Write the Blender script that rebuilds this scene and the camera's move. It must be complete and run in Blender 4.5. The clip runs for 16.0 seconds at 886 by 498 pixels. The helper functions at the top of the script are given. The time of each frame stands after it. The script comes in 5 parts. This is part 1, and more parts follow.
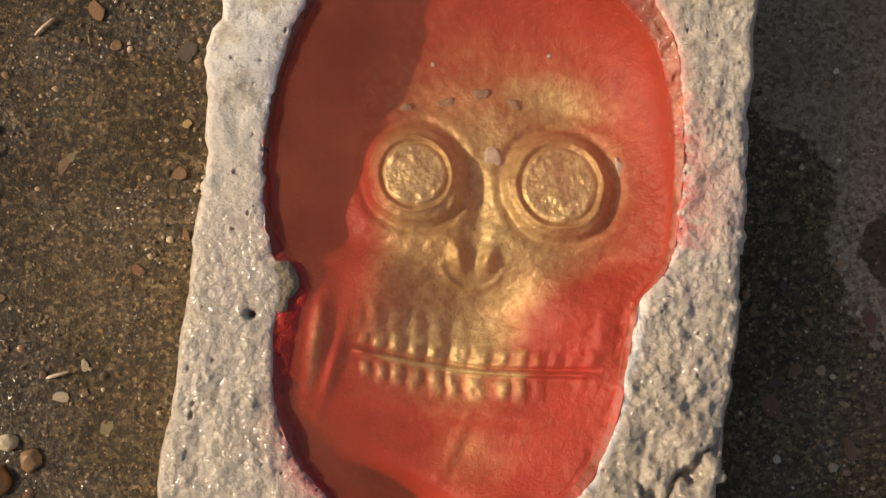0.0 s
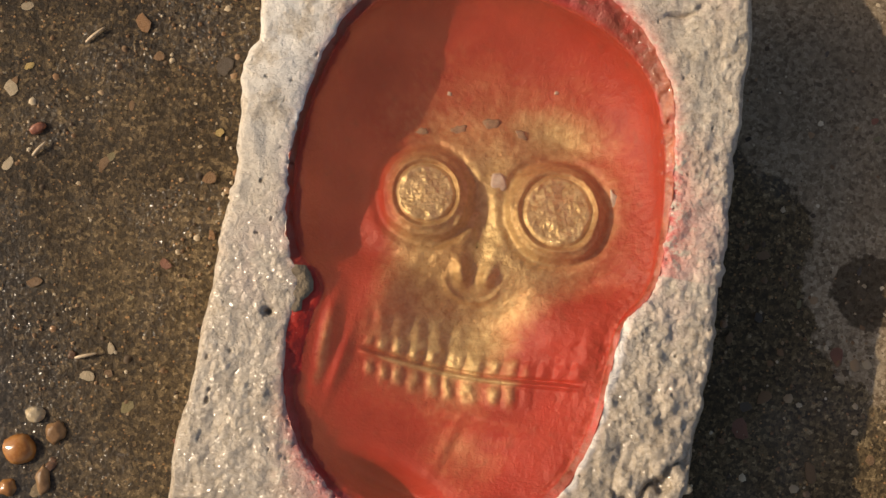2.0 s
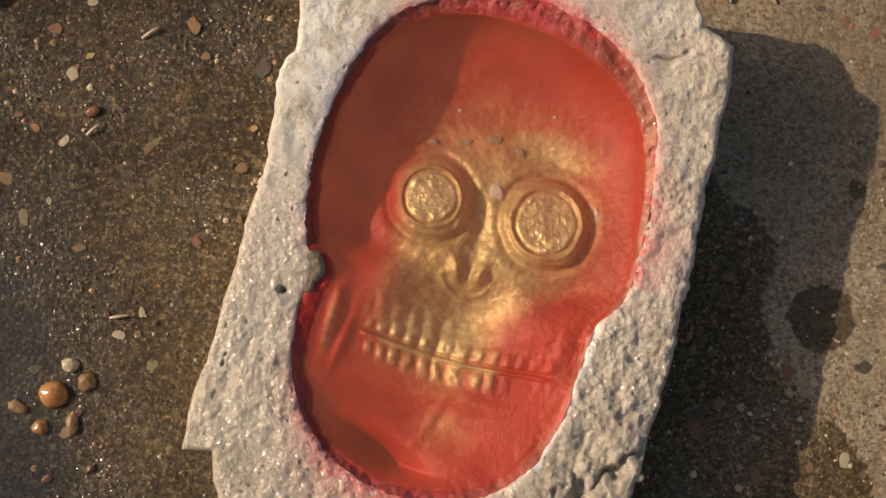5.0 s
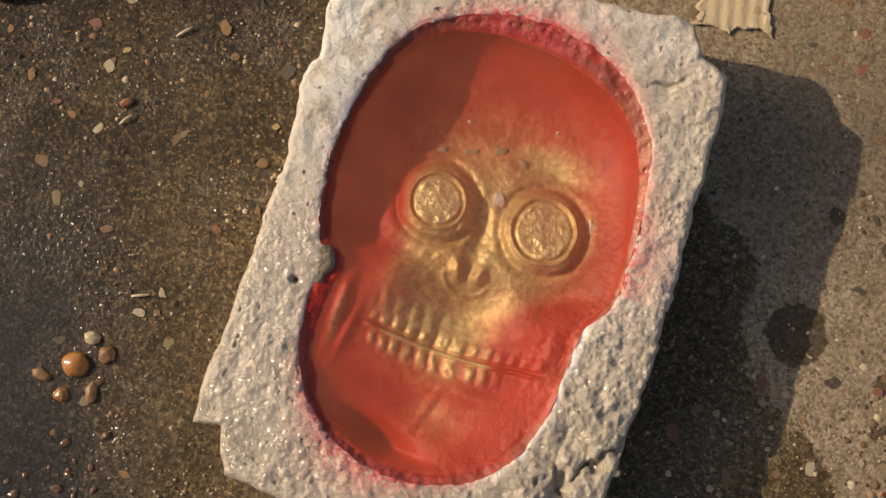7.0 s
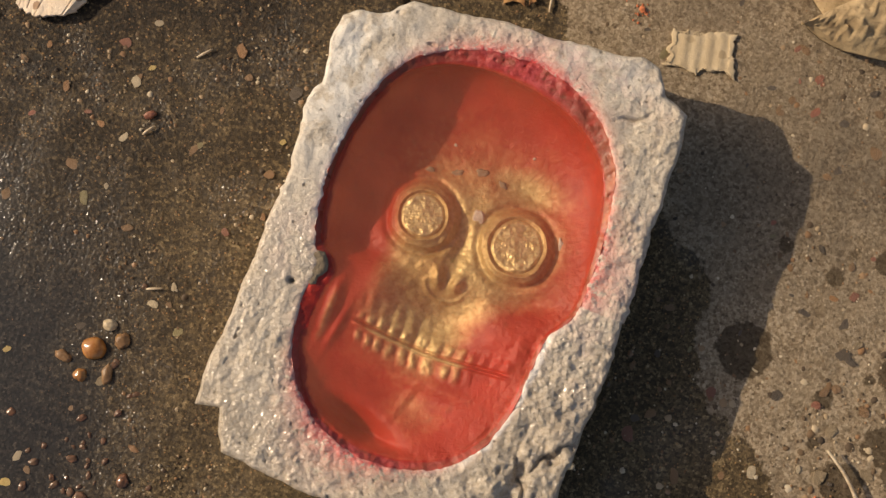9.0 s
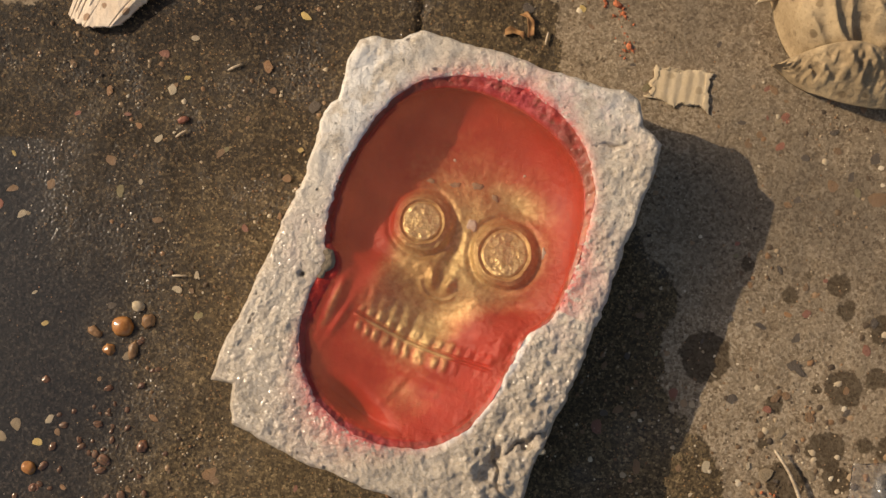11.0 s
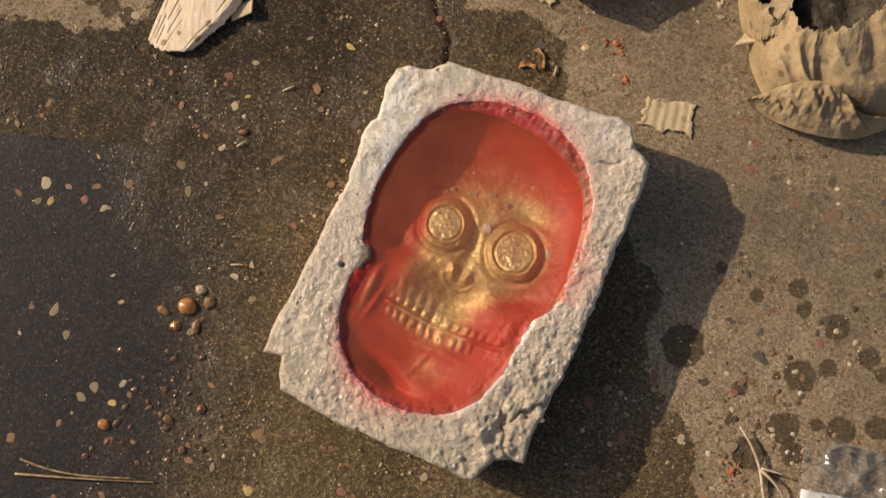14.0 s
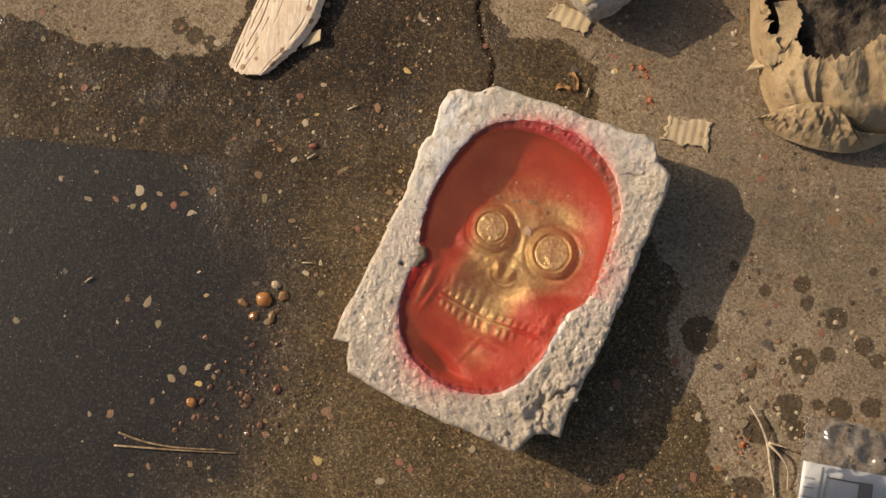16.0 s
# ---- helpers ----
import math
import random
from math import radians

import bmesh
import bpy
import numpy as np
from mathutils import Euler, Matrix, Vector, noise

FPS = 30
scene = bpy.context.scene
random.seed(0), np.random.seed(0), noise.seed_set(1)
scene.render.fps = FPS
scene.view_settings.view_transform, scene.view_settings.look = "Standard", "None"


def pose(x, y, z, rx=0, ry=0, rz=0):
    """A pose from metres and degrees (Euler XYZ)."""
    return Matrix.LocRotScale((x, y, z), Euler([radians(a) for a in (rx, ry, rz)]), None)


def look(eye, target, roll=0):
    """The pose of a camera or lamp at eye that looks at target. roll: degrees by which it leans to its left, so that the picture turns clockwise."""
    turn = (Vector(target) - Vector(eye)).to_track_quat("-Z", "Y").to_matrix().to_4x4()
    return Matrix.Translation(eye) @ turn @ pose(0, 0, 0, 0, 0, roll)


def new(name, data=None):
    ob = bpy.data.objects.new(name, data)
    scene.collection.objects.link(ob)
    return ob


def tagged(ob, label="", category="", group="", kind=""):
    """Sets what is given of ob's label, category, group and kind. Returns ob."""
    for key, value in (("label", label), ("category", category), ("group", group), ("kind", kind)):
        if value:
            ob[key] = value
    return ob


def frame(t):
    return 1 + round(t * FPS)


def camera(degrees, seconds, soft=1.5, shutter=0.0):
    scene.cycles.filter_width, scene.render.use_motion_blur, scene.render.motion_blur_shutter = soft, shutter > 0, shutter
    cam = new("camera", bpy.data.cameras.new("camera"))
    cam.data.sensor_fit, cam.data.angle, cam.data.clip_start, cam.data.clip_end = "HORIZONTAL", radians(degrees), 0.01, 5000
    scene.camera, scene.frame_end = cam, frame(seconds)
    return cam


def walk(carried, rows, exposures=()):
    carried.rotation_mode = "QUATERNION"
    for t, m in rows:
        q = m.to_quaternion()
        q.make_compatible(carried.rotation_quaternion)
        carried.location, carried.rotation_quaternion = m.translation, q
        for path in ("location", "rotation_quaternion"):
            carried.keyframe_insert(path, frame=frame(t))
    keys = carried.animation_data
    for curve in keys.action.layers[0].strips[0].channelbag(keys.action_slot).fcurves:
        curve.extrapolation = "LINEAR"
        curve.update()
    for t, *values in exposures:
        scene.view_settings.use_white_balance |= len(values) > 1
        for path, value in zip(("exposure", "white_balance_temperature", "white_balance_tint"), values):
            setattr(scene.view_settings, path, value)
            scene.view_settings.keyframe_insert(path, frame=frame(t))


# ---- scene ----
cam = camera(34, 16.0, soft=1.45)
walk(cam, [
    (0, pose(-0.0019, -0.0245, 0.5927, 3.715, 0.161, 6.034)),
    (0.5, pose(0.0001, -0.0254, 0.6032, 3.858, 0.232, 7.108)),
    (1, pose(-0.0014, -0.0270, 0.6153, 3.976, 0.227, 8.069)),
    (1.5, pose(-0.0006, -0.0279, 0.6276, 4.240, 0.169, 9.007)),
    (2, pose(0.0006, -0.0268, 0.6426, 4.236, 0.276, 9.865)),
    (2.5, pose(0.0056, -0.0282, 0.6527, 4.278, 0.517, 10.493)),
    (3, pose(0.0048, -0.0293, 0.6674, 4.092, 0.503, 11.379)),
    (3.5, pose(0.0057, -0.0312, 0.6806, 4.316, 0.795, 12.344)),
    (4, pose(0.0113, -0.0302, 0.6933, 4.353, 0.917, 13.071)),
    (6.5, pose(0.0167, -0.0346, 0.7559, 4.528, 0.964, 17.124)),
    (7, pose(0.0184, -0.0318, 0.7681, 4.298, 1.036, 17.916)),
    (7.5, pose(0.0214, -0.0273, 0.7838, 4.160, 1.324, 18.740)),
    (8, pose(0.0351, -0.0234, 0.8043, 4.219, 1.999, 19.467)),
    (8.5, pose(0.0436, -0.0252, 0.8270, 4.501, 2.128, 19.901)),
    (11, pose(0.0685, -0.0300, 0.9461, 5.113, 2.639, 23.317)),
    (11.5, pose(0.0766, -0.0323, 0.9697, 5.322, 2.713, 23.779)),
    (12, pose(0.0766, -0.0356, 0.9886, 5.324, 2.561, 24.337)),
    (12.5, pose(0.0758, -0.0395, 1.0099, 5.452, 2.550, 24.750)),
    (13, pose(0.0741, -0.0422, 1.0373, 5.492, 2.675, 24.921)),
    (13.5, pose(0.0743, -0.0492, 1.0707, 5.695, 2.670, 24.952)),
    (14, pose(0.0806, -0.0568, 1.1092, 5.893, 2.868, 24.914)),
    (14.5, pose(0.0773, -0.0617, 1.1424, 5.919, 2.926, 24.672)),
    (15, pose(0.0663, -0.0630, 1.1807, 5.789, 3.024, 24.698)),
    (15.5, pose(0.0669, -0.0635, 1.2194, 5.549, 3.304, 24.870)),
    (16, pose(0.0712, -0.0645, 1.2640, 5.333, 3.787, 25.067)),
], exposures=[(0.0, -0.07, 7400, 12), (16.0, -0.07, 7400, 12)])

# ---- light: low warm sun from the -x side under a clear sky ----
SUN_FROM = Vector((-0.088, -0.003, 0.056)).normalized()
sky_world = bpy.data.worlds.new("sky")
sky_world.use_nodes = True
scene.world = sky_world
sky_tree = sky_world.node_tree
sky = sky_tree.nodes.new("ShaderNodeTexSky")
sky.sky_type = "NISHITA"
sky.sun_disc = False
sky.sun_elevation = math.asin(SUN_FROM.z)
sky.sun_rotation = radians(268)
sky.air_density, sky.dust_density, sky.ozone_density = 0.8, 2.6, 0.8
sky_tree.links.new(sky.outputs[0], sky_tree.nodes["Background"].inputs[0])
sky_tree.nodes["Background"].inputs[1].default_value = 0.125
sun = new("sun", bpy.data.lights.new("sun", "SUN"))
sun.data.energy = 3.9
sun.data.angle = radians(0.55)
sun.data.color = (1.0, 0.89, 0.73)
sun.matrix_world = look(SUN_FROM * 3, (0, 0, 0))


# ---- numeric noise for relief ----
def lattice(ix, iy, seed):
    n = (ix.astype(np.int64) * 374761393 + iy.astype(np.int64) * 668265263 + seed * 982451653) & 0x7FFFFFFF
    n = ((n ^ (n >> 13)) * 1274126177) & 0x7FFFFFFF
    n = n ^ (n >> 16)
    return (n & 0xFFFF) / 65535.0


def vnoise(x, y, scale, seed=0):
    """Smooth noise from -1 to 1; scale in metres."""
    x, y = np.asarray(x) / scale + 1000, np.asarray(y) / scale + 1000
    ix, iy = np.floor(x), np.floor(y)
    fx, fy = x - ix, y - iy
    fx, fy = fx * fx * (3 - 2 * fx), fy * fy * (3 - 2 * fy)
    a, b = lattice(ix, iy, seed), lattice(ix + 1, iy, seed)
    c, d = lattice(ix, iy + 1, seed), lattice(ix + 1, iy + 1, seed)
    return 2 * ((a * (1 - fx) + b * fx) * (1 - fy) + (c * (1 - fx) + d * fx) * fy) - 1


def fbm(x, y, scale, octaves=4, seed=0):
    out, amp = 0, 1.0
    for k in range(octaves):
        out = out + amp * vnoise(x, y, scale / 2 ** k, seed + 17 * k)
        amp *= 0.5
    return out


def inside_distance(x, y, poly):
    """Distance to a closed outline, positive inside."""
    p = np.array(poly)
    best, cross = np.full(x.shape, 1e9), np.zeros(x.shape, bool)
    for (ax, ay), (bx, by) in zip(p, np.roll(p, -1, 0)):
        dx, dy = bx - ax, by - ay
        t = np.clip(((x - ax) * dx + (y - ay) * dy) / (dx * dx + dy * dy), 0, 1)
        best = np.minimum(best, np.hypot(x - ax - t * dx, y - ay - t * dy))
        if dy:
            cross ^= ((ay > y) != (by > y)) & (x < dx * (y - ay) / dy + ax)
    return np.where(cross, best, -best)


def bump(x, y, cx, cy, rx, ry=None, turn=0.0):
    ry = ry or rx
    c, s = math.cos(radians(turn)), math.sin(radians(turn))
    u, v = (x - cx) * c + (y - cy) * s, -(x - cx) * s + (y - cy) * c
    return np.exp(-(u / rx) ** 2 - (v / ry) ** 2)


def crumple(x, y, size, seed):
    """Creased relief: sharp ridges between soft facets, from 0 to about 1."""
    h = 0
    for k in range(3):
        h = h + (1 - np.abs(vnoise(x + 0.3 * y, y - 0.4 * x, size / 1.9 ** k, seed + k))) / 1.9 ** k
    return h / 1.8


def pits(x, y, cell, share, small, large, seed):
    """Round holes strewn at random, one in each chosen cell; 1 at a hole's bottom."""
    ix, iy = np.floor(x / cell), np.floor(y / cell)
    out = np.zeros(np.shape(x))
    for i in (-1, 0, 1):
        for j in (-1, 0, 1):
            a, b = ix + i + 1000, iy + j + 1000
            px, py = (a - 1000 + lattice(a, b, seed)) * cell, (b - 1000 + lattice(a, b, seed + 1)) * cell
            r = small + (large - small) * lattice(a, b, seed + 2) ** 2
            long = 0.6 + 0.8 * lattice(a, b, seed + 4)
            d = np.hypot((x - px) * long, (y - py) / long) / r
            out = np.maximum(out, (lattice(a, b, seed + 3) < share) * step(1.0, 0.5, d))
    return out


def step(a, b, x):
    t = np.clip((x - a) / (b - a), 0, 1)
    return t * t * (3 - 2 * t)


# ---- materials ----
class Nodes:
    """A short way to write a node material."""

    def __init__(self, name):
        self.mat = bpy.data.materials.new(name)
        self.mat.use_nodes = True
        self.tree = self.mat.node_tree
        self.bsdf = self.tree.nodes["Principled BSDF"]
        self.coord = self.tree.nodes.new("ShaderNodeTexCoord").outputs["Object"]

    def put(self, socket, value):
        if isinstance(value, bpy.types.NodeSocket):
            self.tree.links.new(value, socket)
        elif isinstance(value, (tuple, list)) and len(value) == 3 and socket.type == "RGBA":
            socket.default_value = (*value, 1)
        else:
            socket.default_value = value

    def set(self, **kw):
        for key, value in kw.items():
            self.put(self.bsdf.inputs[key.replace("_", " ")], value)

    def noise(self, scale, detail=4.0, rough=0.6, colour=False):
        n = self.tree.nodes.new("ShaderNodeTexNoise")
        self.tree.links.new(self.coord, n.inputs["Vector"])
        n.inputs["Scale"].default_value, n.inputs["Detail"].default_value, n.inputs["Roughness"].default_value = scale, detail, rough
        return n.outputs["Color" if colour else 0]

    def cells(self, scale, out="Distance", rand=1.0):
        n = self.tree.nodes.new("ShaderNodeTexVoronoi")
        self.tree.links.new(self.coord, n.inputs["Vector"])
        n.inputs["Scale"].default_value, n.inputs["Randomness"].default_value = scale, rand
        return n.outputs[out]

    def attr(self, name):
        n = self.tree.nodes.new("ShaderNodeAttribute")
        n.attribute_name = name
        return n.outputs["Fac"]

    def chance(self):
        return self.tree.nodes.new("ShaderNodeObjectInfo").outputs["Random"]

    def maths(self, op, a, b=0.0, c=0.0):
        n = self.tree.nodes.new("ShaderNodeMath")
        n.operation = op
        for s, v in zip(n.inputs, (a, b, c)):
            self.put(s, v)
        return n.outputs[0]

    def span(self, value, a, b, lo=0.0, hi=1.0):
        n = self.tree.nodes.new("ShaderNodeMapRange")
        n.interpolation_type = "SMOOTHSTEP"
        for s, v in zip(n.inputs, (value, a, b, lo, hi)):
            self.put(s, v)
        return n.outputs[0]

    def mix(self, fac, a, b):
        n = self.tree.nodes.new("ShaderNodeMix")
        n.data_type = "RGBA"
        self.put(n.inputs[0], fac)
        self.put(n.inputs[6], a)
        self.put(n.inputs[7], b)
        return n.outputs[2]

    def ramp(self, fac, *stops):
        n = self.tree.nodes.new("ShaderNodeValToRGB")
        e = n.color_ramp.elements
        while len(e) < len(stops):
            e.new(0.5)
        for el, (p, c) in zip(e, stops):
            el.position, el.color = p, (*c, 1)
        self.put(n.inputs[0], fac)
        return n.outputs[0]

    def relief(self, *pairs):
        """Pairs of (height socket, metres)."""
        last = None
        for height, metres in pairs:
            n = self.tree.nodes.new("ShaderNodeBump")
            n.inputs["Strength"].default_value = 1.0
            n.inputs["Distance"].default_value = metres
            self.put(n.inputs["Height"], height)
            if last:
                self.tree.links.new(last, n.inputs["Normal"])
            last = n.outputs[0]
        self.tree.links.new(last, self.bsdf.inputs["Normal"])


def ground_material():
    m = Nodes("wet_and_dry_concrete")
    fine, mid, big = m.noise(1400, 3), m.noise(260, 5, 0.75), m.noise(24, 4)
    edge = m.maths("ADD", m.attr("wet"), m.maths("MULTIPLY", m.maths("SUBTRACT", m.noise(45, 5, 0.65), 0.5), 0.035))
    wet = m.span(edge, -0.0012, 0.0012)
    # dark round spots where drops fell on the dry part
    ragged = m.maths("MULTIPLY", m.maths("SUBTRACT", m.noise(110, 4, 0.65), 0.5), 0.011)
    spot = m.span(m.maths("ADD", m.attr("drops"), ragged), -0.0008, 0.0010)
    damp = wet
    pick = m.tree.nodes.new("ShaderNodeSeparateColor")
    m.put(pick.inputs[0], m.cells(640, "Color"))
    speck = pick.outputs[0]
    sandy = m.maths("ADD", m.maths("MULTIPLY", mid, 0.52), m.maths("ADD", m.maths("MULTIPLY", fine, 0.26), m.maths("MULTIPLY", speck, 0.22)))
    grain = m.ramp(sandy, (0.38, (0.135, 0.093, 0.055)), (0.46, (0.25, 0.181, 0.110)), (0.55, (0.35, 0.264, 0.170)), (0.68, (0.52, 0.415, 0.285)))
    grain = m.mix(m.span(m.cells(240), 0.24, 0.16, 0.0, 0.5), grain, m.mix(m.noise(500, 1), (0.06, 0.035, 0.02), (0.20, 0.11, 0.06)))
    dry = m.mix(m.span(big, 0.35, 0.7), grain, m.mix(0.45, grain, (0.21, 0.155, 0.095)))
    dry = m.mix(m.span(m.noise(60, 4, 0.7), 0.40, 0.66, 0.0, 0.45), dry, m.mix(0.5, grain, (0.46, 0.36, 0.245)))
    # broad darker patches, partly painted shadow beside the rubble
    dry = m.mix(m.maths("MULTIPLY", m.attr("dark_zones"), m.span(m.noise(30, 5, 0.65), 0.30, 0.55, 0.45, 1.0)), dry, m.mix(0.35, (0.105, 0.080, 0.055), grain))
    dry = m.mix(spot, dry, m.mix(0.20, (0.050, 0.033, 0.017), grain))
    # wet sand: ochre on the right, nearly black towards the left, greyish under the film
    chips = m.mix(m.span(m.noise(240, 1), 0.42, 0.58), (0.02, 0.013, 0.007), (0.40, 0.21, 0.08))
    chip = m.span(m.cells(300), 0.19, 0.12, 0.0, 0.8)
    ochre = m.ramp(sandy, (0.40, (0.066, 0.043, 0.019)), (0.50, (0.122, 0.081, 0.036)), (0.60, (0.20, 0.138, 0.066)), (0.70, (0.46, 0.33, 0.17)))
    dark = m.ramp(sandy, (0.40, (0.011, 0.007, 0.003)), (0.50, (0.025, 0.015, 0.0065)), (0.58, (0.054, 0.033, 0.0145)), (0.68, (0.19, 0.125, 0.058)))
    sunk = m.ramp(sandy, (0.40, (0.005, 0.004, 0.003)), (0.52, (0.012, 0.0095, 0.007)), (0.60, (0.024, 0.019, 0.0145)), (0.69, (0.08, 0.064, 0.047)))
    ochre, dark = m.mix(chip, ochre, chips), m.mix(chip, dark, chips)
    patch = m.span(m.noise(13, 5, 0.65), 0.36, 0.60)
    slime = m.mix(m.maths("MULTIPLY", m.attr("dark_left"), m.maths("ADD", 0.72, m.maths("MULTIPLY", patch, 0.28))), m.mix(m.maths("MULTIPLY", patch, 0.35), ochre, dark), dark)
    slime = m.mix(m.maths("MULTIPLY", m.attr("film"), 0.92), slime, sunk)
    m.set(Base_Color=m.mix(damp, dry, slime), Roughness=m.mix(damp, (0.85, 0.85, 0.85), (0.5, 0.5, 0.5)), Specular_IOR_Level=0.22,
          Coat_Weight=m.maths("MAXIMUM", m.attr("film"), m.maths("MULTIPLY", wet, m.span(m.noise(18, 2), 0.48, 0.68, 0.0, 0.6))), Coat_Roughness=0.13, Coat_IOR=1.38)
    film = m.maths("SUBTRACT", 1.0, m.maths("MULTIPLY", m.attr("film"), 0.72))
    m.relief((m.maths("MULTIPLY", mid, film), 0.0013), (m.maths("MULTIPLY", speck, film), 0.0003))
    wave = m.tree.nodes.new("ShaderNodeBump")
    wave.inputs["Distance"].default_value = 0.0022
    m.put(wave.inputs["Height"], m.maths("MULTIPLY", m.noise(430, 1, 0.4), film))
    m.put(m.bsdf.inputs["Coat Normal"], wave.outputs[0])
    return m.mat


def block_material():
    m = Nodes("cast_concrete_with_pink_dust")
    fine, mid, big = m.noise(1500, 3, 0.7), m.noise(420, 6, 0.72), m.noise(30, 4)
    base = m.ramp(mid, (0.30, (0.36, 0.288, 0.207)), (0.44, (0.545, 0.458, 0.355)), (0.56, (0.65, 0.565, 0.453)), (0.72, (0.76, 0.68, 0.565)))
    base = m.mix(m.span(big, 0.42, 0.66, 0.0, 0.55), base, m.mix(0.35, (0.42, 0.335, 0.235), base))
    base = m.mix(m.span(m.noise(75, 5, 0.7), 0.54, 0.70, 0.0, 0.5), base, (0.34, 0.27, 0.19))
    base = m.mix(m.maths("MULTIPLY", m.attr("chalk"), m.span(m.noise(60, 5, 0.7), 0.38, 0.55)), base, (0.82, 0.77, 0.69))
    base = m.mix(m.span(m.maths("ADD", m.cells(210), m.maths("MULTIPLY", m.noise(600, 2), 0.2)), 0.19, 0.13, 0.0, 0.55), base, (0.14, 0.11, 0.08))
    base = m.mix(m.maths("MULTIPLY", m.attr("lime"), m.span(m.noise(420, 3), 0.25, 0.42)), base, (0.84, 0.79, 0.74))
    base = m.mix(m.maths("MULTIPLY", m.attr("blush"), m.span(m.noise(55, 5, 0.7), 0.40, 0.62, 0.0, 0.6)), base, (0.72, 0.50, 0.46))
    pink = m.maths("MULTIPLY", m.attr("pink"), m.span(m.noise(190, 5, 0.75), 0.34, 0.50))
    base = m.mix(pink, base, m.mix(m.span(m.noise(300, 3, 0.7), 0.35, 0.65), (0.74, 0.30, 0.27), (0.66, 0.075, 0.075)))
    wet = m.maths("MULTIPLY", m.attr("wet"), m.span(m.noise(70, 4), 0.30, 0.46))
    soak = m.maths("MULTIPLY", m.attr("damp"), m.span(m.noise(45, 4, 0.65), 0.30, 0.50, 0.35, 1.0))
    base = m.mix(m.maths("MULTIPLY", wet, 0.10), base, (0.50, 0.38, 0.25))
    base = m.mix(m.maths("MULTIPLY", soak, 0.30), base, (0.25, 0.185, 0.115))
    m.set(Base_Color=base, Roughness=m.mix(wet, (0.9, 0.9, 0.9), (0.5, 0.5, 0.5)), Specular_IOR_Level=0.3, Coat_Weight=m.maths("MULTIPLY", wet, 0.8), Coat_Roughness=0.13, Coat_IOR=1.5)
    m.relief((m.noise(160, 4, 0.6), 0.0010), (mid, 0.0015), (fine, 0.0004))
    wave = m.tree.nodes.new("ShaderNodeBump")
    wave.inputs["Distance"].default_value = 0.0022
    m.put(wave.inputs["Height"], m.noise(420, 0.6, 0.5))
    m.put(m.bsdf.inputs["Coat Normal"], wave.outputs[0])
    return m.mat


def cavity_material():
    m = Nodes("red_and_gold_paint")
    cloud, mid, fine = m.noise(38, 5, 0.6), m.noise(300, 5, 0.7), m.noise(1000, 3)
    gold = m.span(m.maths("ADD", m.attr("gold"), m.maths("ADD", m.maths("MULTIPLY", m.maths("SUBTRACT", cloud, 0.5), 0.5), m.maths("MULTIPLY", m.maths("SUBTRACT", mid, 0.5), 0.22))), 0.12, 0.92)
    red = m.mix(m.span(cloud, 0.35, 0.65), (0.37, 0.019, 0.012), (0.49, 0.029, 0.018))
    red = m.mix(m.attr("jaw"), m.mix(0.25, red, (0.25, 0.040, 0.016)), red)
    red = m.mix(m.span(m.noise(130, 5, 0.7), 0.55, 0.72, 0.0, 0.45), red, (0.20, 0.035, 0.018))
    red = m.mix(m.span(m.cells(420), 0.11, 0.06, 0.0, 0.6), red, (0.72, 0.30, 0.20))
    # bank above the water: its shade is painted in as dark brown-red
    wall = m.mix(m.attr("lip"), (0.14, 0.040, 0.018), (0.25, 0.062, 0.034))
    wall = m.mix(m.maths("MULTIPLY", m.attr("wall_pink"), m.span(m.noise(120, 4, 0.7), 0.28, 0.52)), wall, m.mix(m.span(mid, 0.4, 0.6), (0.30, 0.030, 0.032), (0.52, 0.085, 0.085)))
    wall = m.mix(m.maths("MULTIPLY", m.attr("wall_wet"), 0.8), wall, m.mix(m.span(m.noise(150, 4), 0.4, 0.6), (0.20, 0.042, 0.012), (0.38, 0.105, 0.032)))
    red = m.mix(m.maths("MULTIPLY", m.attr("bank_tint"), m.span(m.noise(90, 4, 0.7), 0.28, 0.55, 0.25, 0.95)), red, wall)
    ochre = m.mix(m.span(mid, 0.25, 0.75), (0.48, 0.335, 0.135), (0.73, 0.56, 0.27))
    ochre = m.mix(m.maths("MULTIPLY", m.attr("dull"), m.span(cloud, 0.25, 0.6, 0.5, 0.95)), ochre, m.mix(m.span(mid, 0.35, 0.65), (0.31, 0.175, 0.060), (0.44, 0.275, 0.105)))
    ochre = m.mix(m.attr("disc"), ochre, m.mix(m.span(mid, 0.30, 0.65), (0.58, 0.41, 0.17), (0.82, 0.64, 0.33)))
    ochre = m.mix(m.span(m.cells(260), 0.13, 0.07, 0.0, 0.7), ochre, (0.20, 0.10, 0.05))
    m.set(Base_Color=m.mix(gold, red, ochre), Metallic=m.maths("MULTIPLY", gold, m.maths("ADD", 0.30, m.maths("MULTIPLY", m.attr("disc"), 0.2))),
          Roughness=m.mix(gold, (0.42, 0.42, 0.42), (0.34, 0.34, 0.34)), Specular_IOR_Level=0.35, Coat_Weight=m.maths("MULTIPLY", m.attr("wall_wet"), m.attr("bank_tint")), Coat_Roughness=0.10, Coat_IOR=1.42)
    m.relief((m.noise(110, 4), 0.0007), (mid, 0.00055), (fine, 0.00022))
    wave = m.tree.nodes.new("ShaderNodeBump")
    wave.inputs["Distance"].default_value = 0.0030
    m.put(wave.inputs["Height"], m.noise(260, 0.5, 0.5))
    m.put(m.bsdf.inputs["Coat Normal"], wave.outputs[0])
    return m.mat


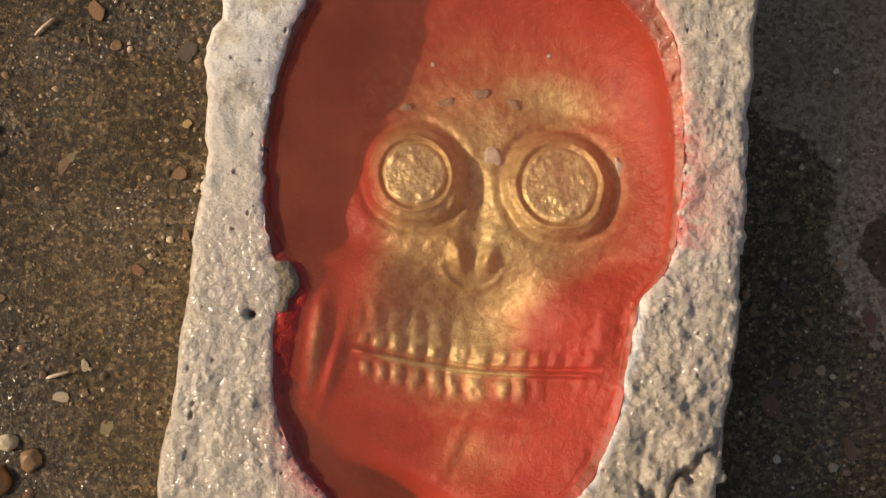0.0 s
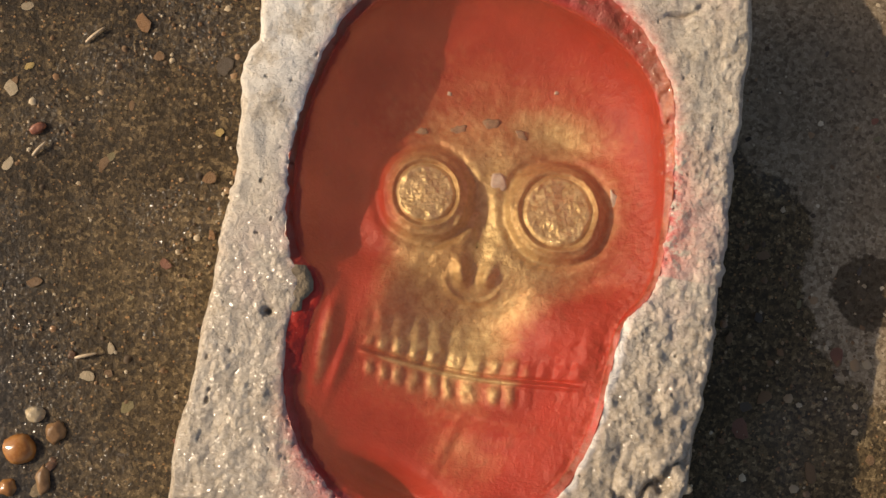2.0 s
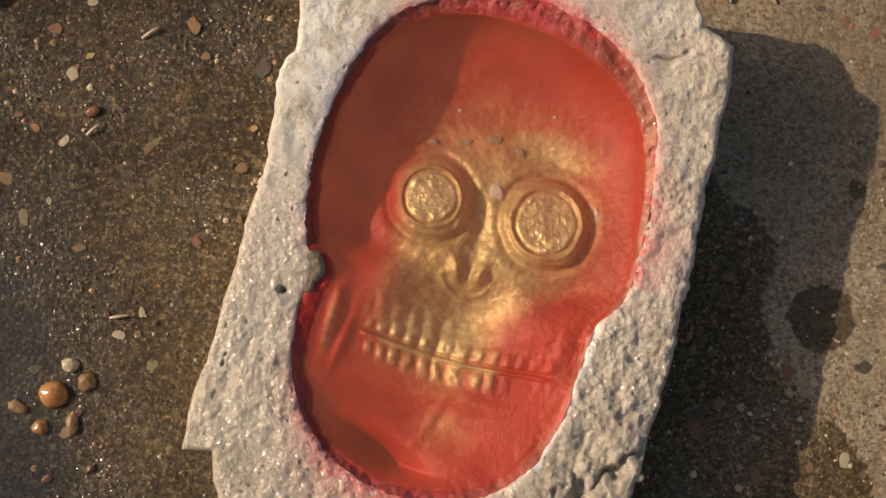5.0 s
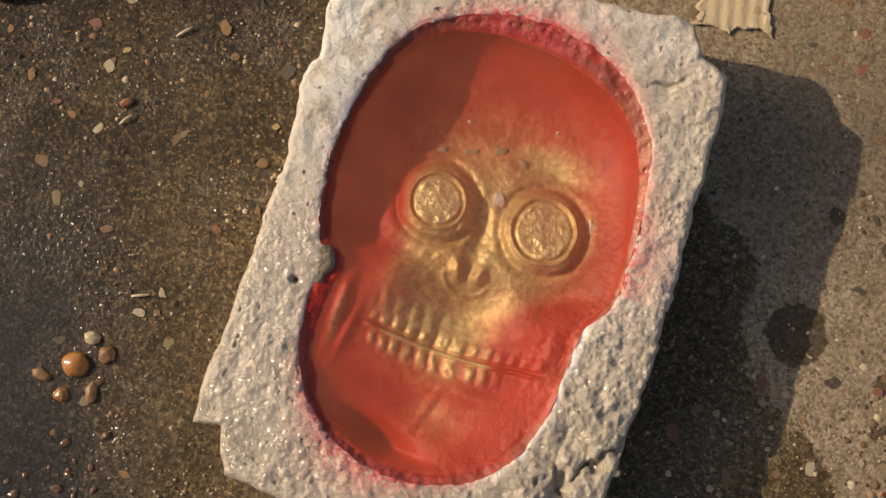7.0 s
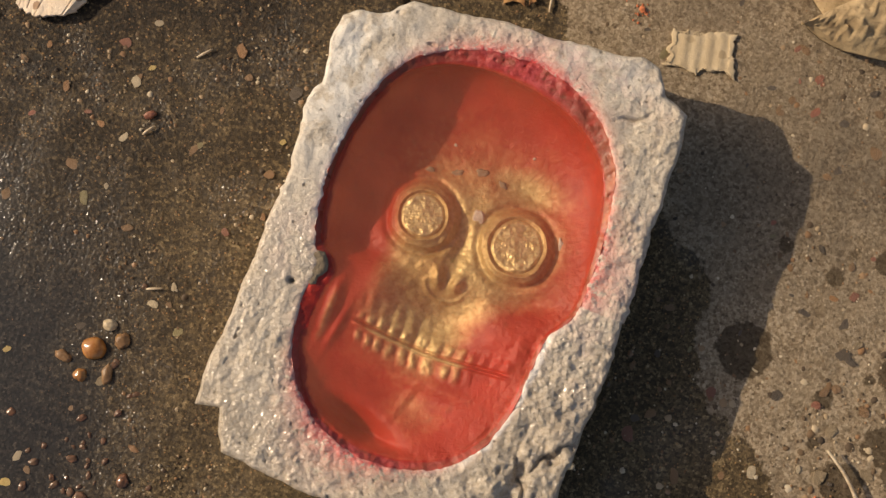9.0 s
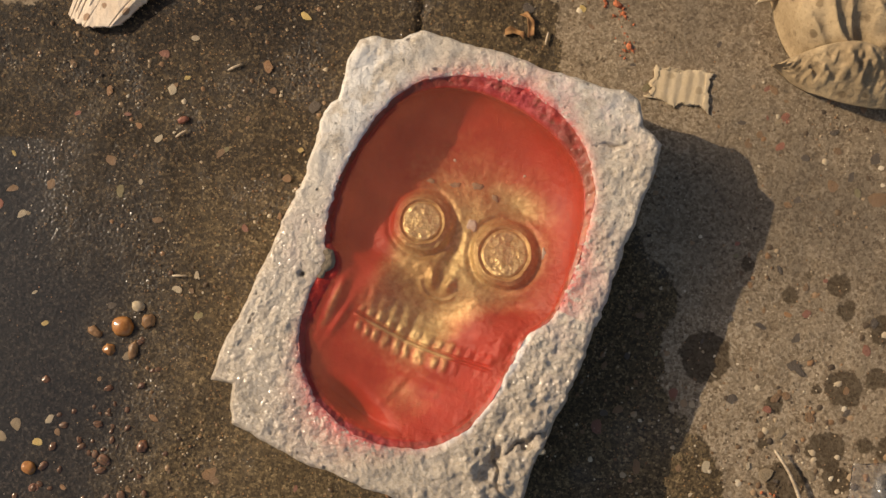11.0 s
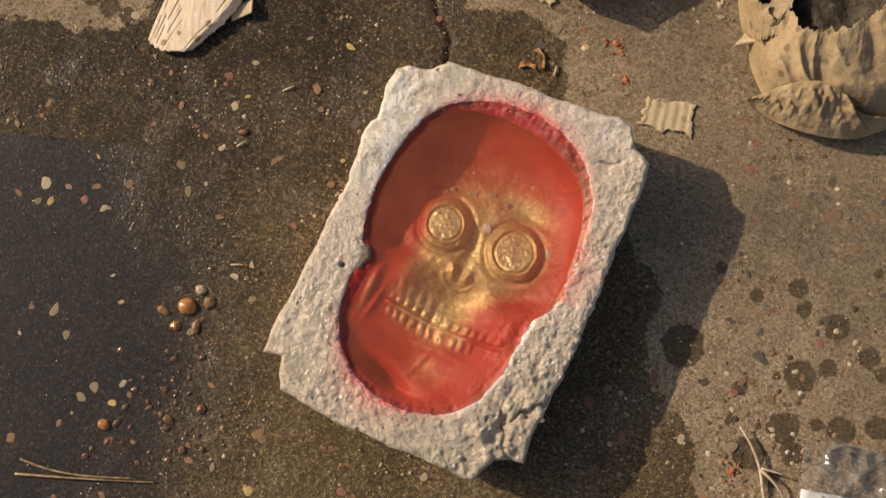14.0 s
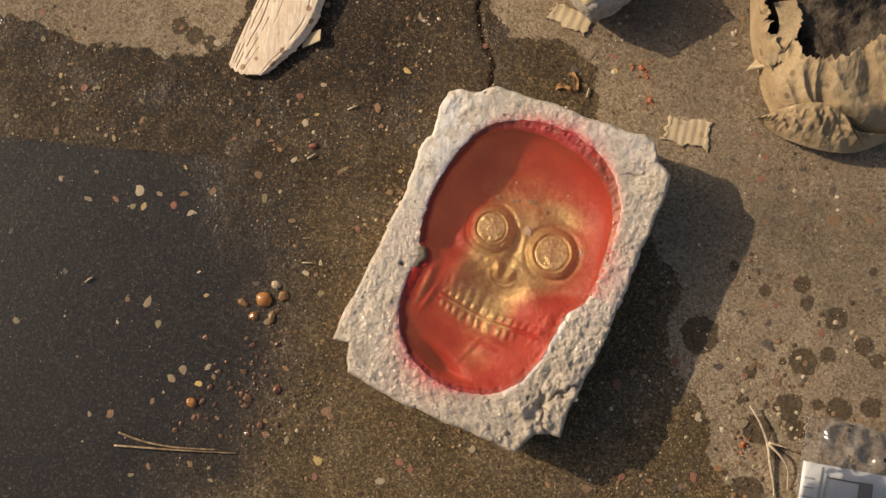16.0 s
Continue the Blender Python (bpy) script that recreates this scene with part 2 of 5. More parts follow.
def water_material():
    m = Nodes("slightly_cloudy_water")
    t = m.tree
    clear, gloss, fres, mix = (t.nodes.new("ShaderNode" + k) for k in ("BsdfTransparent", "BsdfGlossy", "Fresnel", "MixShader"))
    milk, mix2 = t.nodes.new("ShaderNodeBsdfDiffuse"), t.nodes.new("ShaderNodeMixShader")
    clear.inputs["Color"].default_value = (1.0, 0.97, 0.93, 1)
    milk.inputs["Color"].default_value = (0.60, 0.185, 0.092, 1)
    gloss.inputs["Roughness"].default_value = 0.02
    fres.inputs["IOR"].default_value = 1.33
    t.links.new(m.span(m.noise(26, 3), 0.3, 0.7, 0.14, 0.22), mix2.inputs[0])
    t.links.new(clear.outputs[0], mix2.inputs[1])
    t.links.new(milk.outputs[0], mix2.inputs[2])
    t.links.new(fres.outputs[0], mix.inputs[0])
    t.links.new(mix2.outputs[0], mix.inputs[1])
    t.links.new(gloss.outputs[0], mix.inputs[2])
    t.links.new(mix.outputs[0], t.nodes["Material Output"].inputs["Surface"])
    return m.mat


def stone_material(name, a, b, rough=0.4):
    m = Nodes(name)
    c = m.mix(m.span(m.noise(320, 4), 0.35, 0.65), a, b)
    m.set(Base_Color=m.mix(m.maths("MULTIPLY", m.chance(), 0.35), c, (0.12, 0.085, 0.05)), Roughness=rough)
    m.relief((m.noise(600, 3), 0.0004 if rough > 0.2 else 0.00005))
    return m.mat


def board_material(name, a, b, spots, rough=0.8):
    m = Nodes(name)
    c = m.mix(m.span(m.noise(90, 5), 0.35, 0.65), a, b)
    c = m.mix(m.span(m.maths("ADD", m.cells(70), m.maths("MULTIPLY", m.noise(200, 3), 0.25)), 0.34, 0.28, 0.0, 0.85), c, spots)
    m.set(Base_Color=c, Roughness=rough)
    m.relief((m.noise(260, 4), 0.0006), (m.noise(1200, 2), 0.00015))
    return m.mat


def creased_material(name, a, b, spots):
    """Crumpled paper board: facets between creases, with dust in blotches."""
    m = Nodes(name)
    c = m.mix(m.span(m.noise(40, 5, 0.65), 0.35, 0.65), a, b)
    c = m.mix(m.span(m.maths("ADD", m.cells(55), m.maths("MULTIPLY", m.noise(160, 4), 0.35)), 0.40, 0.30, 0.0, 0.8), c, spots)
    c = m.mix(m.span(m.noise(420, 3), 0.5, 0.75, 0.0, 0.5), c, spots)
    m.set(Base_Color=c, Roughness=0.85, Specular_IOR_Level=0.25)
    m.relief((m.noise(70, 3), 0.0020), (m.noise(300, 4), 0.0007))
    return m.mat


def plain_material(name, colour, rough=0.6, other=None, scale=200, metres=0.0003):
    m = Nodes(name)
    m.set(Base_Color=m.mix(m.span(m.noise(scale, 4), 0.35, 0.65), colour, other or tuple(0.75 * v for v in colour)), Roughness=rough)
    m.relief((m.noise(scale * 2, 3), metres))
    return m.mat


def film_material():
    m = Nodes("clear_plastic_film")
    t = m.tree
    clear, gloss, fres, mix = (t.nodes.new("ShaderNode" + k) for k in ("BsdfTransparent", "BsdfGlossy", "Fresnel", "MixShader"))
    clear.inputs["Color"].default_value = (0.98, 0.98, 0.97, 1)
    haze, mix2 = t.nodes.new("ShaderNodeBsdfDiffuse"), t.nodes.new("ShaderNodeMixShader")
    haze.inputs["Color"].default_value = (0.75, 0.74, 0.72, 1)
    mix2.inputs[0].default_value = 0.05
    gloss.inputs["Roughness"].default_value = 0.09
    fres.inputs["IOR"].default_value = 1.33
    t.links.new(clear.outputs[0], mix2.inputs[1])
    t.links.new(haze.outputs[0], mix2.inputs[2])
    t.links.new(fres.outputs[0], mix.inputs[0])
    t.links.new(mix2.outputs[0], mix.inputs[1])
    t.links.new(gloss.outputs[0], mix.inputs[2])
    t.links.new(mix.outputs[0], t.nodes["Material Output"].inputs["Surface"])
    return m.mat


GROUND, BLOCK, CAVITY, WATER, FILM = ground_material(), block_material(), cavity_material(), water_material(), film_material()
PEBBLE = {
    "yellow": stone_material("yellow_pebble", (0.55, 0.36, 0.09), (0.62, 0.45, 0.17)),
    "cream": stone_material("cream_pebble", (0.46, 0.35, 0.21), (0.56, 0.45, 0.30)),
    "orange": stone_material("orange_pebble", (0.27, 0.125, 0.045), (0.36, 0.18, 0.07)),
    "tan": stone_material("tan_pebble", (0.26, 0.185, 0.10), (0.34, 0.25, 0.145)),
    "brown": stone_material("brown_pebble", (0.20, 0.10, 0.04), (0.27, 0.15, 0.065)),
    "red": stone_material("red_pebble", (0.25, 0.075, 0.04), (0.32, 0.12, 0.07)),
    "olive": stone_material("olive_pebble", (0.20, 0.16, 0.06), (0.26, 0.21, 0.10)),
    "dark": stone_material("dark_pebble", (0.055, 0.038, 0.026), (0.095, 0.068, 0.046)),
}
WET_ORANGE = stone_material("wet_orange_pebble", (0.30, 0.115, 0.030), (0.38, 0.17, 0.05), 0.14)
WET_STONE = stone_material("wet_dark_stone", (0.085, 0.045, 0.025), (0.19, 0.085, 0.045), 0.13)
BRICK_RED = plain_material("brick_crumb", (0.50, 0.15, 0.06), 0.85)
CARD = board_material("torn_corrugated_card", (0.54, 0.42, 0.265), (0.47, 0.355, 0.215), (0.38, 0.28, 0.16))
PALE_WOOD = board_material("pale_split_wood", (0.74, 0.60, 0.45), (0.66, 0.51, 0.36), (0.26, 0.14, 0.07))
BROWN_PAPER = creased_material("dusty_brown_paper", (0.40, 0.295, 0.17), (0.31, 0.22, 0.122), (0.17, 0.115, 0.062))
DIRT = plain_material("dry_dirt", (0.028, 0.020, 0.013), 0.95, (0.095, 0.072, 0.049), 75, 0.004)
ROCK = plain_material("grey_rubble", (0.46, 0.40, 0.32), 0.9, (0.30, 0.25, 0.19), 120, 0.003)
YELLOW_STAIN = plain_material("yellowed_face", (0.60, 0.46, 0.24), 0.85)
STRAW = plain_material("dry_straw", (0.40, 0.28, 0.15), 0.5, (0.16, 0.10, 0.05), 160)
TWIG = plain_material("pale_twig", (0.60, 0.48, 0.33), 0.7, (0.36, 0.26, 0.16), 200)
PAPER = plain_material("white_printed_card", (0.72, 0.73, 0.74), 0.55, (0.66, 0.67, 0.70), 60)
INK = plain_material("dark_print", (0.10, 0.07, 0.07), 0.6)
GREY_INK = plain_material("grey_print", (0.42, 0.43, 0.46), 0.6)
BARE = plain_material("bare_plaster_spot", (0.62, 0.52, 0.42), 0.8, (0.5, 0.4, 0.32), 300)
GREY_SPOT = plain_material("grey_worn_spot", (0.20, 0.15, 0.095), 0.8, (0.30, 0.22, 0.14), 300)
FLAKE = plain_material("grey_mortar_flake", (0.25, 0.19, 0.125), 0.85, (0.16, 0.12, 0.075), 180, 0.0012)


# ---- mesh helpers ----
def mesh(name, verts, faces, material, smooth=True, attrs=None):
    me = bpy.data.meshes.new(name)
    me.from_pydata([tuple(v) for v in np.asarray(verts, float).tolist()], [], faces)
    for key, values in (attrs or {}).items():
        me.attributes.new(key, "FLOAT", "POINT").data.foreach_set("value", np.asarray(values, np.float32).ravel())
    if material:
        me.materials.append(material)
    if smooth:
        me.polygons.foreach_set("use_smooth", [True] * len(me.polygons))
    me.update()
    return me


def part(name, data, parent, label=""):
    ob = new(name, data)
    ob.parent = parent
    return tagged(ob, label)


def grid_faces(rows, cols, wrap=False):
    i = np.arange(rows - 1)[:, None] * cols
    j = np.arange(cols if wrap else cols - 1)[None, :]
    k = (j + 1) % cols
    return np.stack([i + j, i + k, i + cols + k, i + cols + j], -1).reshape(-1, 4).tolist()


def sheet_mesh(name, nu, nv, shape, thick, material):
    """A closed thin slab: shape(u, v) gives x, y, z arrays of its upper face."""
    u, v = np.meshgrid(np.linspace(0, 1, nu), np.linspace(0, 1, nv), indexing="ij")
    x, y, z = shape(u, v)
    top = np.stack([x, y, z], -1).reshape(-1, 3)
    low = top - (0, 0, thick)
    n = nu * nv
    f = grid_faces(nu, nv)
    faces = [list(q) for q in f] + [[a + n for a in q[::-1]] for q in f]
    ring = list(range(nv)) + [i * nv + nv - 1 for i in range(1, nu)] + [(nu - 1) * nv + j for j in range(nv - 2, -1, -1)] + [i * nv for i in range(nu - 2, 0, -1)]
    for a, b in zip(ring, ring[1:] + ring[:1]):
        faces.append([b, a, a + n, b + n])
    me = mesh(name, np.vstack([top, low]), faces, material)
    bm = bmesh.new()
    bm.from_mesh(me)
    bmesh.ops.recalc_face_normals(bm, faces=bm.faces)
    bm.to_mesh(me)
    bm.free()
    return me


def tube_mesh(name, points, radii, material, sides=8):
    pts = [Vector(p) for p in points]
    verts = []
    for i, p in enumerate(pts):
        d = (pts[min(i + 1, len(pts) - 1)] - pts[max(i - 1, 0)]).normalized()
        a = d.cross(Vector((0, 0, 1))).normalized()
        b = a.cross(d)
        for k in range(sides):
            w = 2 * math.pi * k / sides
            verts.append(p + (a * math.cos(w) + b * math.sin(w)) * radii[i])
    faces = grid_faces(len(pts), sides, True)
    faces += [list(range(sides))[::-1], [(len(pts) - 1) * sides + k for k in range(sides)]]
    return mesh(name, verts, faces, material)


def smooth_path(points, n):
    """A soft curve through points."""
    p = np.array(points, float)
    t = np.linspace(0, len(p) - 1, n)
    i = np.clip(t.astype(int), 0, len(p) - 2)
    f = (t - i)[:, None]
    p0, p1, p2, p3 = p[np.maximum(i - 1, 0)], p[i], p[i + 1], p[np.minimum(i + 2, len(p) - 1)]
    return 0.5 * (2 * p1 + (p2 - p0) * f + (2 * p0 - 5 * p1 + 4 * p2 - p3) * f ** 2 + (3 * p1 - p0 - 3 * p2 + p3) * f ** 3)


def by_angle(outline, centre, angles):
    """How far a closed outline lies from the centre along each angle."""
    p = np.array(outline) - centre
    out = np.zeros(len(angles))
    for (ax, ay), (bx, by) in zip(p, np.roll(p, -1, 0)):
        c, s = np.cos(angles), np.sin(angles)
        den = c * (by - ay) - s * (bx - ax)
        den = np.where(np.abs(den) < 1e-12, 1e-12, den)
        r = (ax * (by - ay) - ay * (bx - ax)) / den
        w = (ax * s - ay * c) / np.where(np.abs((bx - ax) * -s + (by - ay) * c) < 1e-12, 1e-12, (bx - ax) * -s + (by - ay) * c)
        ok = (r > 0) & (w >= -1e-6) & (w <= 1 + 1e-6)
        out = np.where(ok & (r > out), r, out)
    return out


# ---- ground: one sheet, fine near the block ----
DRY_CORNER = [(-1.2, -0.25), (-0.597, 0.012), (-0.513, 0.032), (-0.481, 0.039), (-0.460, 0.038), (-0.429, 0.041), (-0.389, 0.053), (-0.359, 0.062), (-0.334, 0.071), (-0.315, 0.084), (-0.310, 0.103), (-0.310, 0.127), (-0.312, 0.160), (-0.30, 0.4), (-0.6, 1.0), (-2, 1)]
DRY_SIDE = [(-0.14, 0.30), (-0.114, 0.228), (-0.081, 0.208), (-0.033, 0.217), (-0.002, 0.208), (0.019, 0.174), (0.045, 0.14), (0.092, 0.10),
            (0.137, 0.074), (0.149, 0.053), (0.149, 0.031), (0.158, 0.008), (0.17, -0.005), (0.183, -0.008), (0.185, -0.021), (0.196, -0.014), (0.212, -0.022), (0.224, -0.046), (0.225, -0.056), (0.243, -0.063), (0.256, -0.079), (0.262, -0.094), (0.34, -0.20), (0.40, -0.40), (3, -1), (3, 3), (-0.14, 3)]
# where drops fell on the dry part: place and radius
DROPS = [(0.179, 0.033, 0.0168), (0.278, 0.094, 0.0104), (0.268, 0.049, 0.0123), (0.284, 0.063, 0.0074), (0.272, 0.008, 0.0123), (0.311, 0.024, 0.0108), (0.251, 0.096, 0.0064), (0.24, 0.11, 0.0074), (0.285, -0.007, 0.0094), (0.256, -0.021, 0.0128), (0.27, -0.073, 0.0138), (0.309, 0.083, 0.0084), (0.324, 0.075, 0.0074), (0.335, 0.037, 0.0089), (0.231, 0.021, 0.0059), (0.233, -0.004, 0.0039), (0.293, 0.021, 0.0054), (0.214, 0.091, 0.0059), (0.252, 0.041, 0.0035), (0.221, 0.108, 0.003), (0.181, 0.1, 0.0044), (0.29, 0.145, 0.0039), (0.279, -0.031, 0.0069), (-0.357, 0.091, 0.0079), (-0.340, 0.089, 0.0089), (-0.325, 0.089, 0.0064), (-0.500, 0.030, 0.0079)]
# the shallow film of water
FILM_EDGE = [(-0.52, 0.06), (-0.40, 0.06), (-0.32, 0.045), (-0.255, 0.0), (-0.20, -0.03), (-0.164, -0.059), (-0.158, -0.106), (-0.121, -0.132), (-0.124, -0.177), (-0.12, -0.219), (-0.135, -0.269), (-0.163, -0.326), (-0.384, -0.561), (-0.738, -0.226)]
CRACK = [(-0.135, 0.30), (-0.125, 0.25), (-0.119, 0.223), (-0.113, 0.208), (-0.105, 0.196), (-0.096, 0.188), (-0.084, 0.177), (-0.077, 0.158), (-0.072, 0.13)]


def axis_values(a, b, fine):
    near = np.arange(a, b, fine)
    far = [0.01 * 1.35 ** k for k in range(30)]
    far = np.cumsum(far)
    return np.concatenate([(a - far)[::-1], near, b + far])


def ground_height(x, y):
    z = 0.0009 * fbm(x, y, 0.05, 3, 5) + 0.00035 * fbm(x, y, 0.009, 2, 9)
    return z


def build_ground():
    gx, gy = axis_values(-0.56, 0.42, 0.002), axis_values(-0.40, 0.42, 0.002)
    x, y = np.meshgrid(gx, gy, indexing="ij")
    z = ground_height(x, y)
    path = smooth_path(CRACK, 60)
    path[:, 0] += 0.002 * vnoise(path[:, 1], path[:, 1] * 0, 0.006, 3)
    d = np.full(x.shape, 1.0)
    for px, py in path:
        d = np.minimum(d, np.hypot(x - px, (y - py) * 0.6))
    z = z - 0.0040 * np.exp(-(d / 0.0013) ** 2)
    # wet everywhere but for two dry patches
    wet = -np.maximum(inside_distance(x, y, DRY_CORNER), inside_distance(x, y, DRY_SIDE))
    far = step(0.55, 1.1, np.hypot(x + 0.1, y))
    wet = wet * (1 - far) + far * (0.25 * fbm(x, y, 1.1, 3, 44) + 0.05)
    inside = inside_distance(x, y, FILM_EDGE)
    line = (0.091 + 0.345 * x) - y
    film = step(-0.0015, 0.002, line) * step(-0.030, 0.075, inside + 0.022 * fbm(x, y, 0.05, 4, 4))
    # wet sand grows darker towards -x and, less so, towards +y
    dark_left = np.clip(step(0.02, -0.30, x + 0.02 * fbm(x, y, 0.08, 3, 6)) + 0.35 * step(0.0, 0.12, y), 0, 1)
    drops = np.full(x.shape, -0.05)
    for cx, cy, r in DROPS:
        drops = np.maximum(drops, r - np.hypot(x - cx, y - cy))
    # darker patches towards carton and rubble; the rubble's one paints its shadow deeper
    dark_zones = np.clip(1.0 * bump(x, y, 0.215, 0.150, 0.11, 0.06, 25) + 1.0 * bump(x, y, 0.0503, 0.2846, 0.09, 0.035, 25) + 0.8 * bump(x, y, 0.33, 0.10, 0.06, 0.09) + 0.6 * bump(x, y, 0.10, 0.235, 0.10, 0.05) + 0.5 * bump(x, y, -0.45, 0.06, 0.10, 0.05), 0, 1)
    film, drops, dark_left = film * (1 - far), drops, dark_left * (1 - 0.5 * far)
    z = z * (1 - 0.85 * film)
    me = mesh("ground", np.stack([x, y, z], -1).reshape(-1, 3), grid_faces(len(gx), len(gy)), GROUND, True, {"wet": np.clip(wet, -1, 1), "film": film, "drops": drops, "dark_left": dark_left, "dark_zones": dark_zones})
    me.flip_normals() if me.polygons[0].normal.z < 0 else None
    return tagged(new("ground", me), "brown pebbly concrete ground, part wet and part dry", "ground", kind="structure")


GROUND_SHEET = build_ground()

# ---- the concrete block with its skull-shaped hollow ----
TOP = 0.055
CENTRE = np.array((0.004, 0.020))
OUTLINE = [(-0.101, -0.103), (-0.103, -0.083), (-0.102, -0.046), (-0.099, 0.029), (-0.104, 0.077), (-0.099, 0.088), (-0.103, 0.112), (-0.101, 0.127),
           (-0.092, 0.134), (-0.081, 0.136), (-0.067, 0.150), (-0.055, 0.151), (-0.014, 0.155), (0.052, 0.159), (0.064, 0.163), (0.075, 0.160), (0.083, 0.147),
           (0.099, 0.141), (0.101, 0.122), (0.103, 0.060), (0.105, 0.0), (0.104, -0.05), (0.102, -0.072), (0.106, -0.098), (0.096, -0.099), (0.085, -0.104),
           (0.077, -0.125), (0.020, -0.126), (-0.050, -0.127), (-0.079, -0.124), (-0.086, -0.109), (-0.088, -0.101)]
RIM = [(-0.072, 0.005), (-0.076, 0.025), (-0.078, 0.045), (-0.076, 0.068), (-0.071, 0.091), (-0.061, 0.112), (-0.045, 0.126), (-0.027, 0.134), (-0.009, 0.138), (0.012, 0.138),
       (0.030, 0.134), (0.045, 0.127), (0.058, 0.117), (0.069, 0.102), (0.075, 0.084), (0.078, 0.061), (0.079, 0.040), (0.078, 0.015), (0.068, -0.003), (0.066, -0.017), (0.065, -0.037),
       (0.060, -0.060), (0.052, -0.076), (0.040, -0.088), (0.023, -0.096), (0.005, -0.099), (-0.016, -0.097), (-0.034, -0.090), (-0.048, -0.079), (-0.059, -0.063), (-0.065, -0.041),
       (-0.066, -0.022), (-0.064, -0.008)]
NA = 1200
ANGLES = np.linspace(0, 2 * math.pi, NA, endpoint=False)
rim_curve = smooth_path(RIM[-2:] + RIM + RIM[:3], 36 * 14)
R_RIM = by_angle(rim_curve[28:-28].tolist(), CENTRE, ANGLES)
R_RIM = (R_RIM + np.roll(R_RIM, 1) + np.roll(R_RIM, -1)) / 3 + 0.0007 * vnoise(ANGLES * 0.07, ANGLES * 0, 0.004, 2) + 0.0004 * vnoise(ANGLES * 0.07, ANGLES * 0, 0.0015, 6)
RIM_LINE = rim_curve[28:-28:6].tolist()
R_OUT = by_angle(OUTLINE, CENTRE, ANGLES)
R_OUT = R_OUT + 0.0013 * vnoise(ANGLES * 0.12, ANGLES * 0, 0.012, 8) + 0.0007 * vnoise(ANGLES * 0.12, ANGLES * 0, 0.004, 11)
# the bank between rim and water: broad along the crown, narrow elsewhere
BANK = 0.0022 + 0.0105 * np.exp(-((np.degrees(ANGLES) - 82) / 34) ** 2) + 0.003 * np.exp(-((np.degrees(ANGLES) - 280) / 25) ** 2) + 0.0065 * np.exp(-((np.degrees(ANGLES) - 210) / 17) ** 2)
WATER_DROP = 0.0048


def top_height(x, y):
    """The worn upper face: grain, lumps, blow holes and a broken corner."""
    z = 0.0010 * fbm(x, y, 0.035, 3, 21) + 0.0006 * fbm(x, y, 0.009, 2, 31) + 0.0007 * (crumple(x, y, 0.014, 27) - 0.6)
    rugged = np.clip(0.45 + 0.45 * step(0.02, 0.10, x) + 0.35 * step(0.03, -0.06, y) + 0.4 * fbm(x, y, 0.03, 2, 33), 0.25, 1.6)
    z = z + rugged * (0.00075 * fbm(x, y, 0.0042, 3, 36) + 0.0004 * (crumple(x, y, 0.0055, 38) - 0.6))
    z = z - 0.0011 * pits(x, y, 0.0060, 0.22, 0.0003, 0.0010, 41) - 0.0018 * pits(x, y, 0.021, 0.28, 0.0006, 0.0022, 47)
    # broken corner, lower than the rest, with a deep forked crack
    rough = bump(x, y, 0.083, -0.080, 0.028, 0.055)
    z = z + rough * (0.0030 * fbm(x, y, 0.013, 4, 51) - 0.0010) - 0.0055 * bump(x, y, 0.104, -0.112, 0.022, 0.022)
    d = np.abs((x - 0.086) + 0.35 * (y + 0.085) + 0.005 * vnoise(x, y, 0.011, 7) + 0.002 * vnoise(x, y, 0.004, 9))
    z = z - 0.0050 * np.exp(-(d / 0.0018) ** 2) * bump(x, y, 0.086, -0.082, 0.03, 0.020)
    d = np.abs((x - 0.094) - 0.75 * (y + 0.060) + 0.004 * vnoise(x, y, 0.008, 5) + 0.0015 * vnoise(x, y, 0.003, 6))
    z = z - 0.0042 * np.exp(-(d / 0.0015) ** 2) * bump(x, y, 0.092, -0.062, 0.014, 0.020)
    z = z - 0.006 * bump(x, y, -0.0755, -0.0215, 0.0016, 0.0014)
    d = np.abs((y - 0.128) - 0.5 * (x - 0.07) + 0.003 * vnoise(x, y, 0.008, 15))
    z = z - 0.003 * np.exp(-(d / 0.0009) ** 2) * bump(x, y, 0.072, 0.128, 0.008, 0.012)
    return z


LEFT_EYE, RIGHT_EYE = (-0.0212, 0.0392, 0.0126), (0.0347, 0.0404, 0.0148)


def eye_relief(x, y, cx, cy, r, wide):
    """A socket cast in reverse: a stepped knob with a flat face like crinkled foil, in a moat."""
    a = np.arctan2(y - cy, x - cx)
    q = np.hypot(x - cx, y - cy) / r * (1 + 0.025 * np.sin(2 * a + 0.6) + 0.03 * vnoise(x, y, 0.009, 61) + 0.015 * vnoise(x, y, 0.004, 62))
    uneven = 0.75 + 0.5 * vnoise(x, y, 0.012, 63)
    h = 0.0040 * step(wide, 1.12, q) - 0.0016 * np.exp(-((q - wide) / 0.16) ** 2)
    h = h + 0.0011 * np.exp(-((q - 1.17) / 0.075) ** 2) * uneven - 0.0010 * np.exp(-((q - 1.02) / 0.06) ** 2) * (1.6 - uneven)
    h = h + 0.0008 * np.exp(-((q - 0.5 * (wide + 1.17)) / 0.09) ** 2) * (1.5 - uneven)
    h = h + step(1.0, 0.86, q) * (0.0005 * fbm(x, y, 0.0050, 4, 71) + 0.0005 * (crumple(x, y, 0.0034, 72) - 0.5) + 0.0003)
    return h


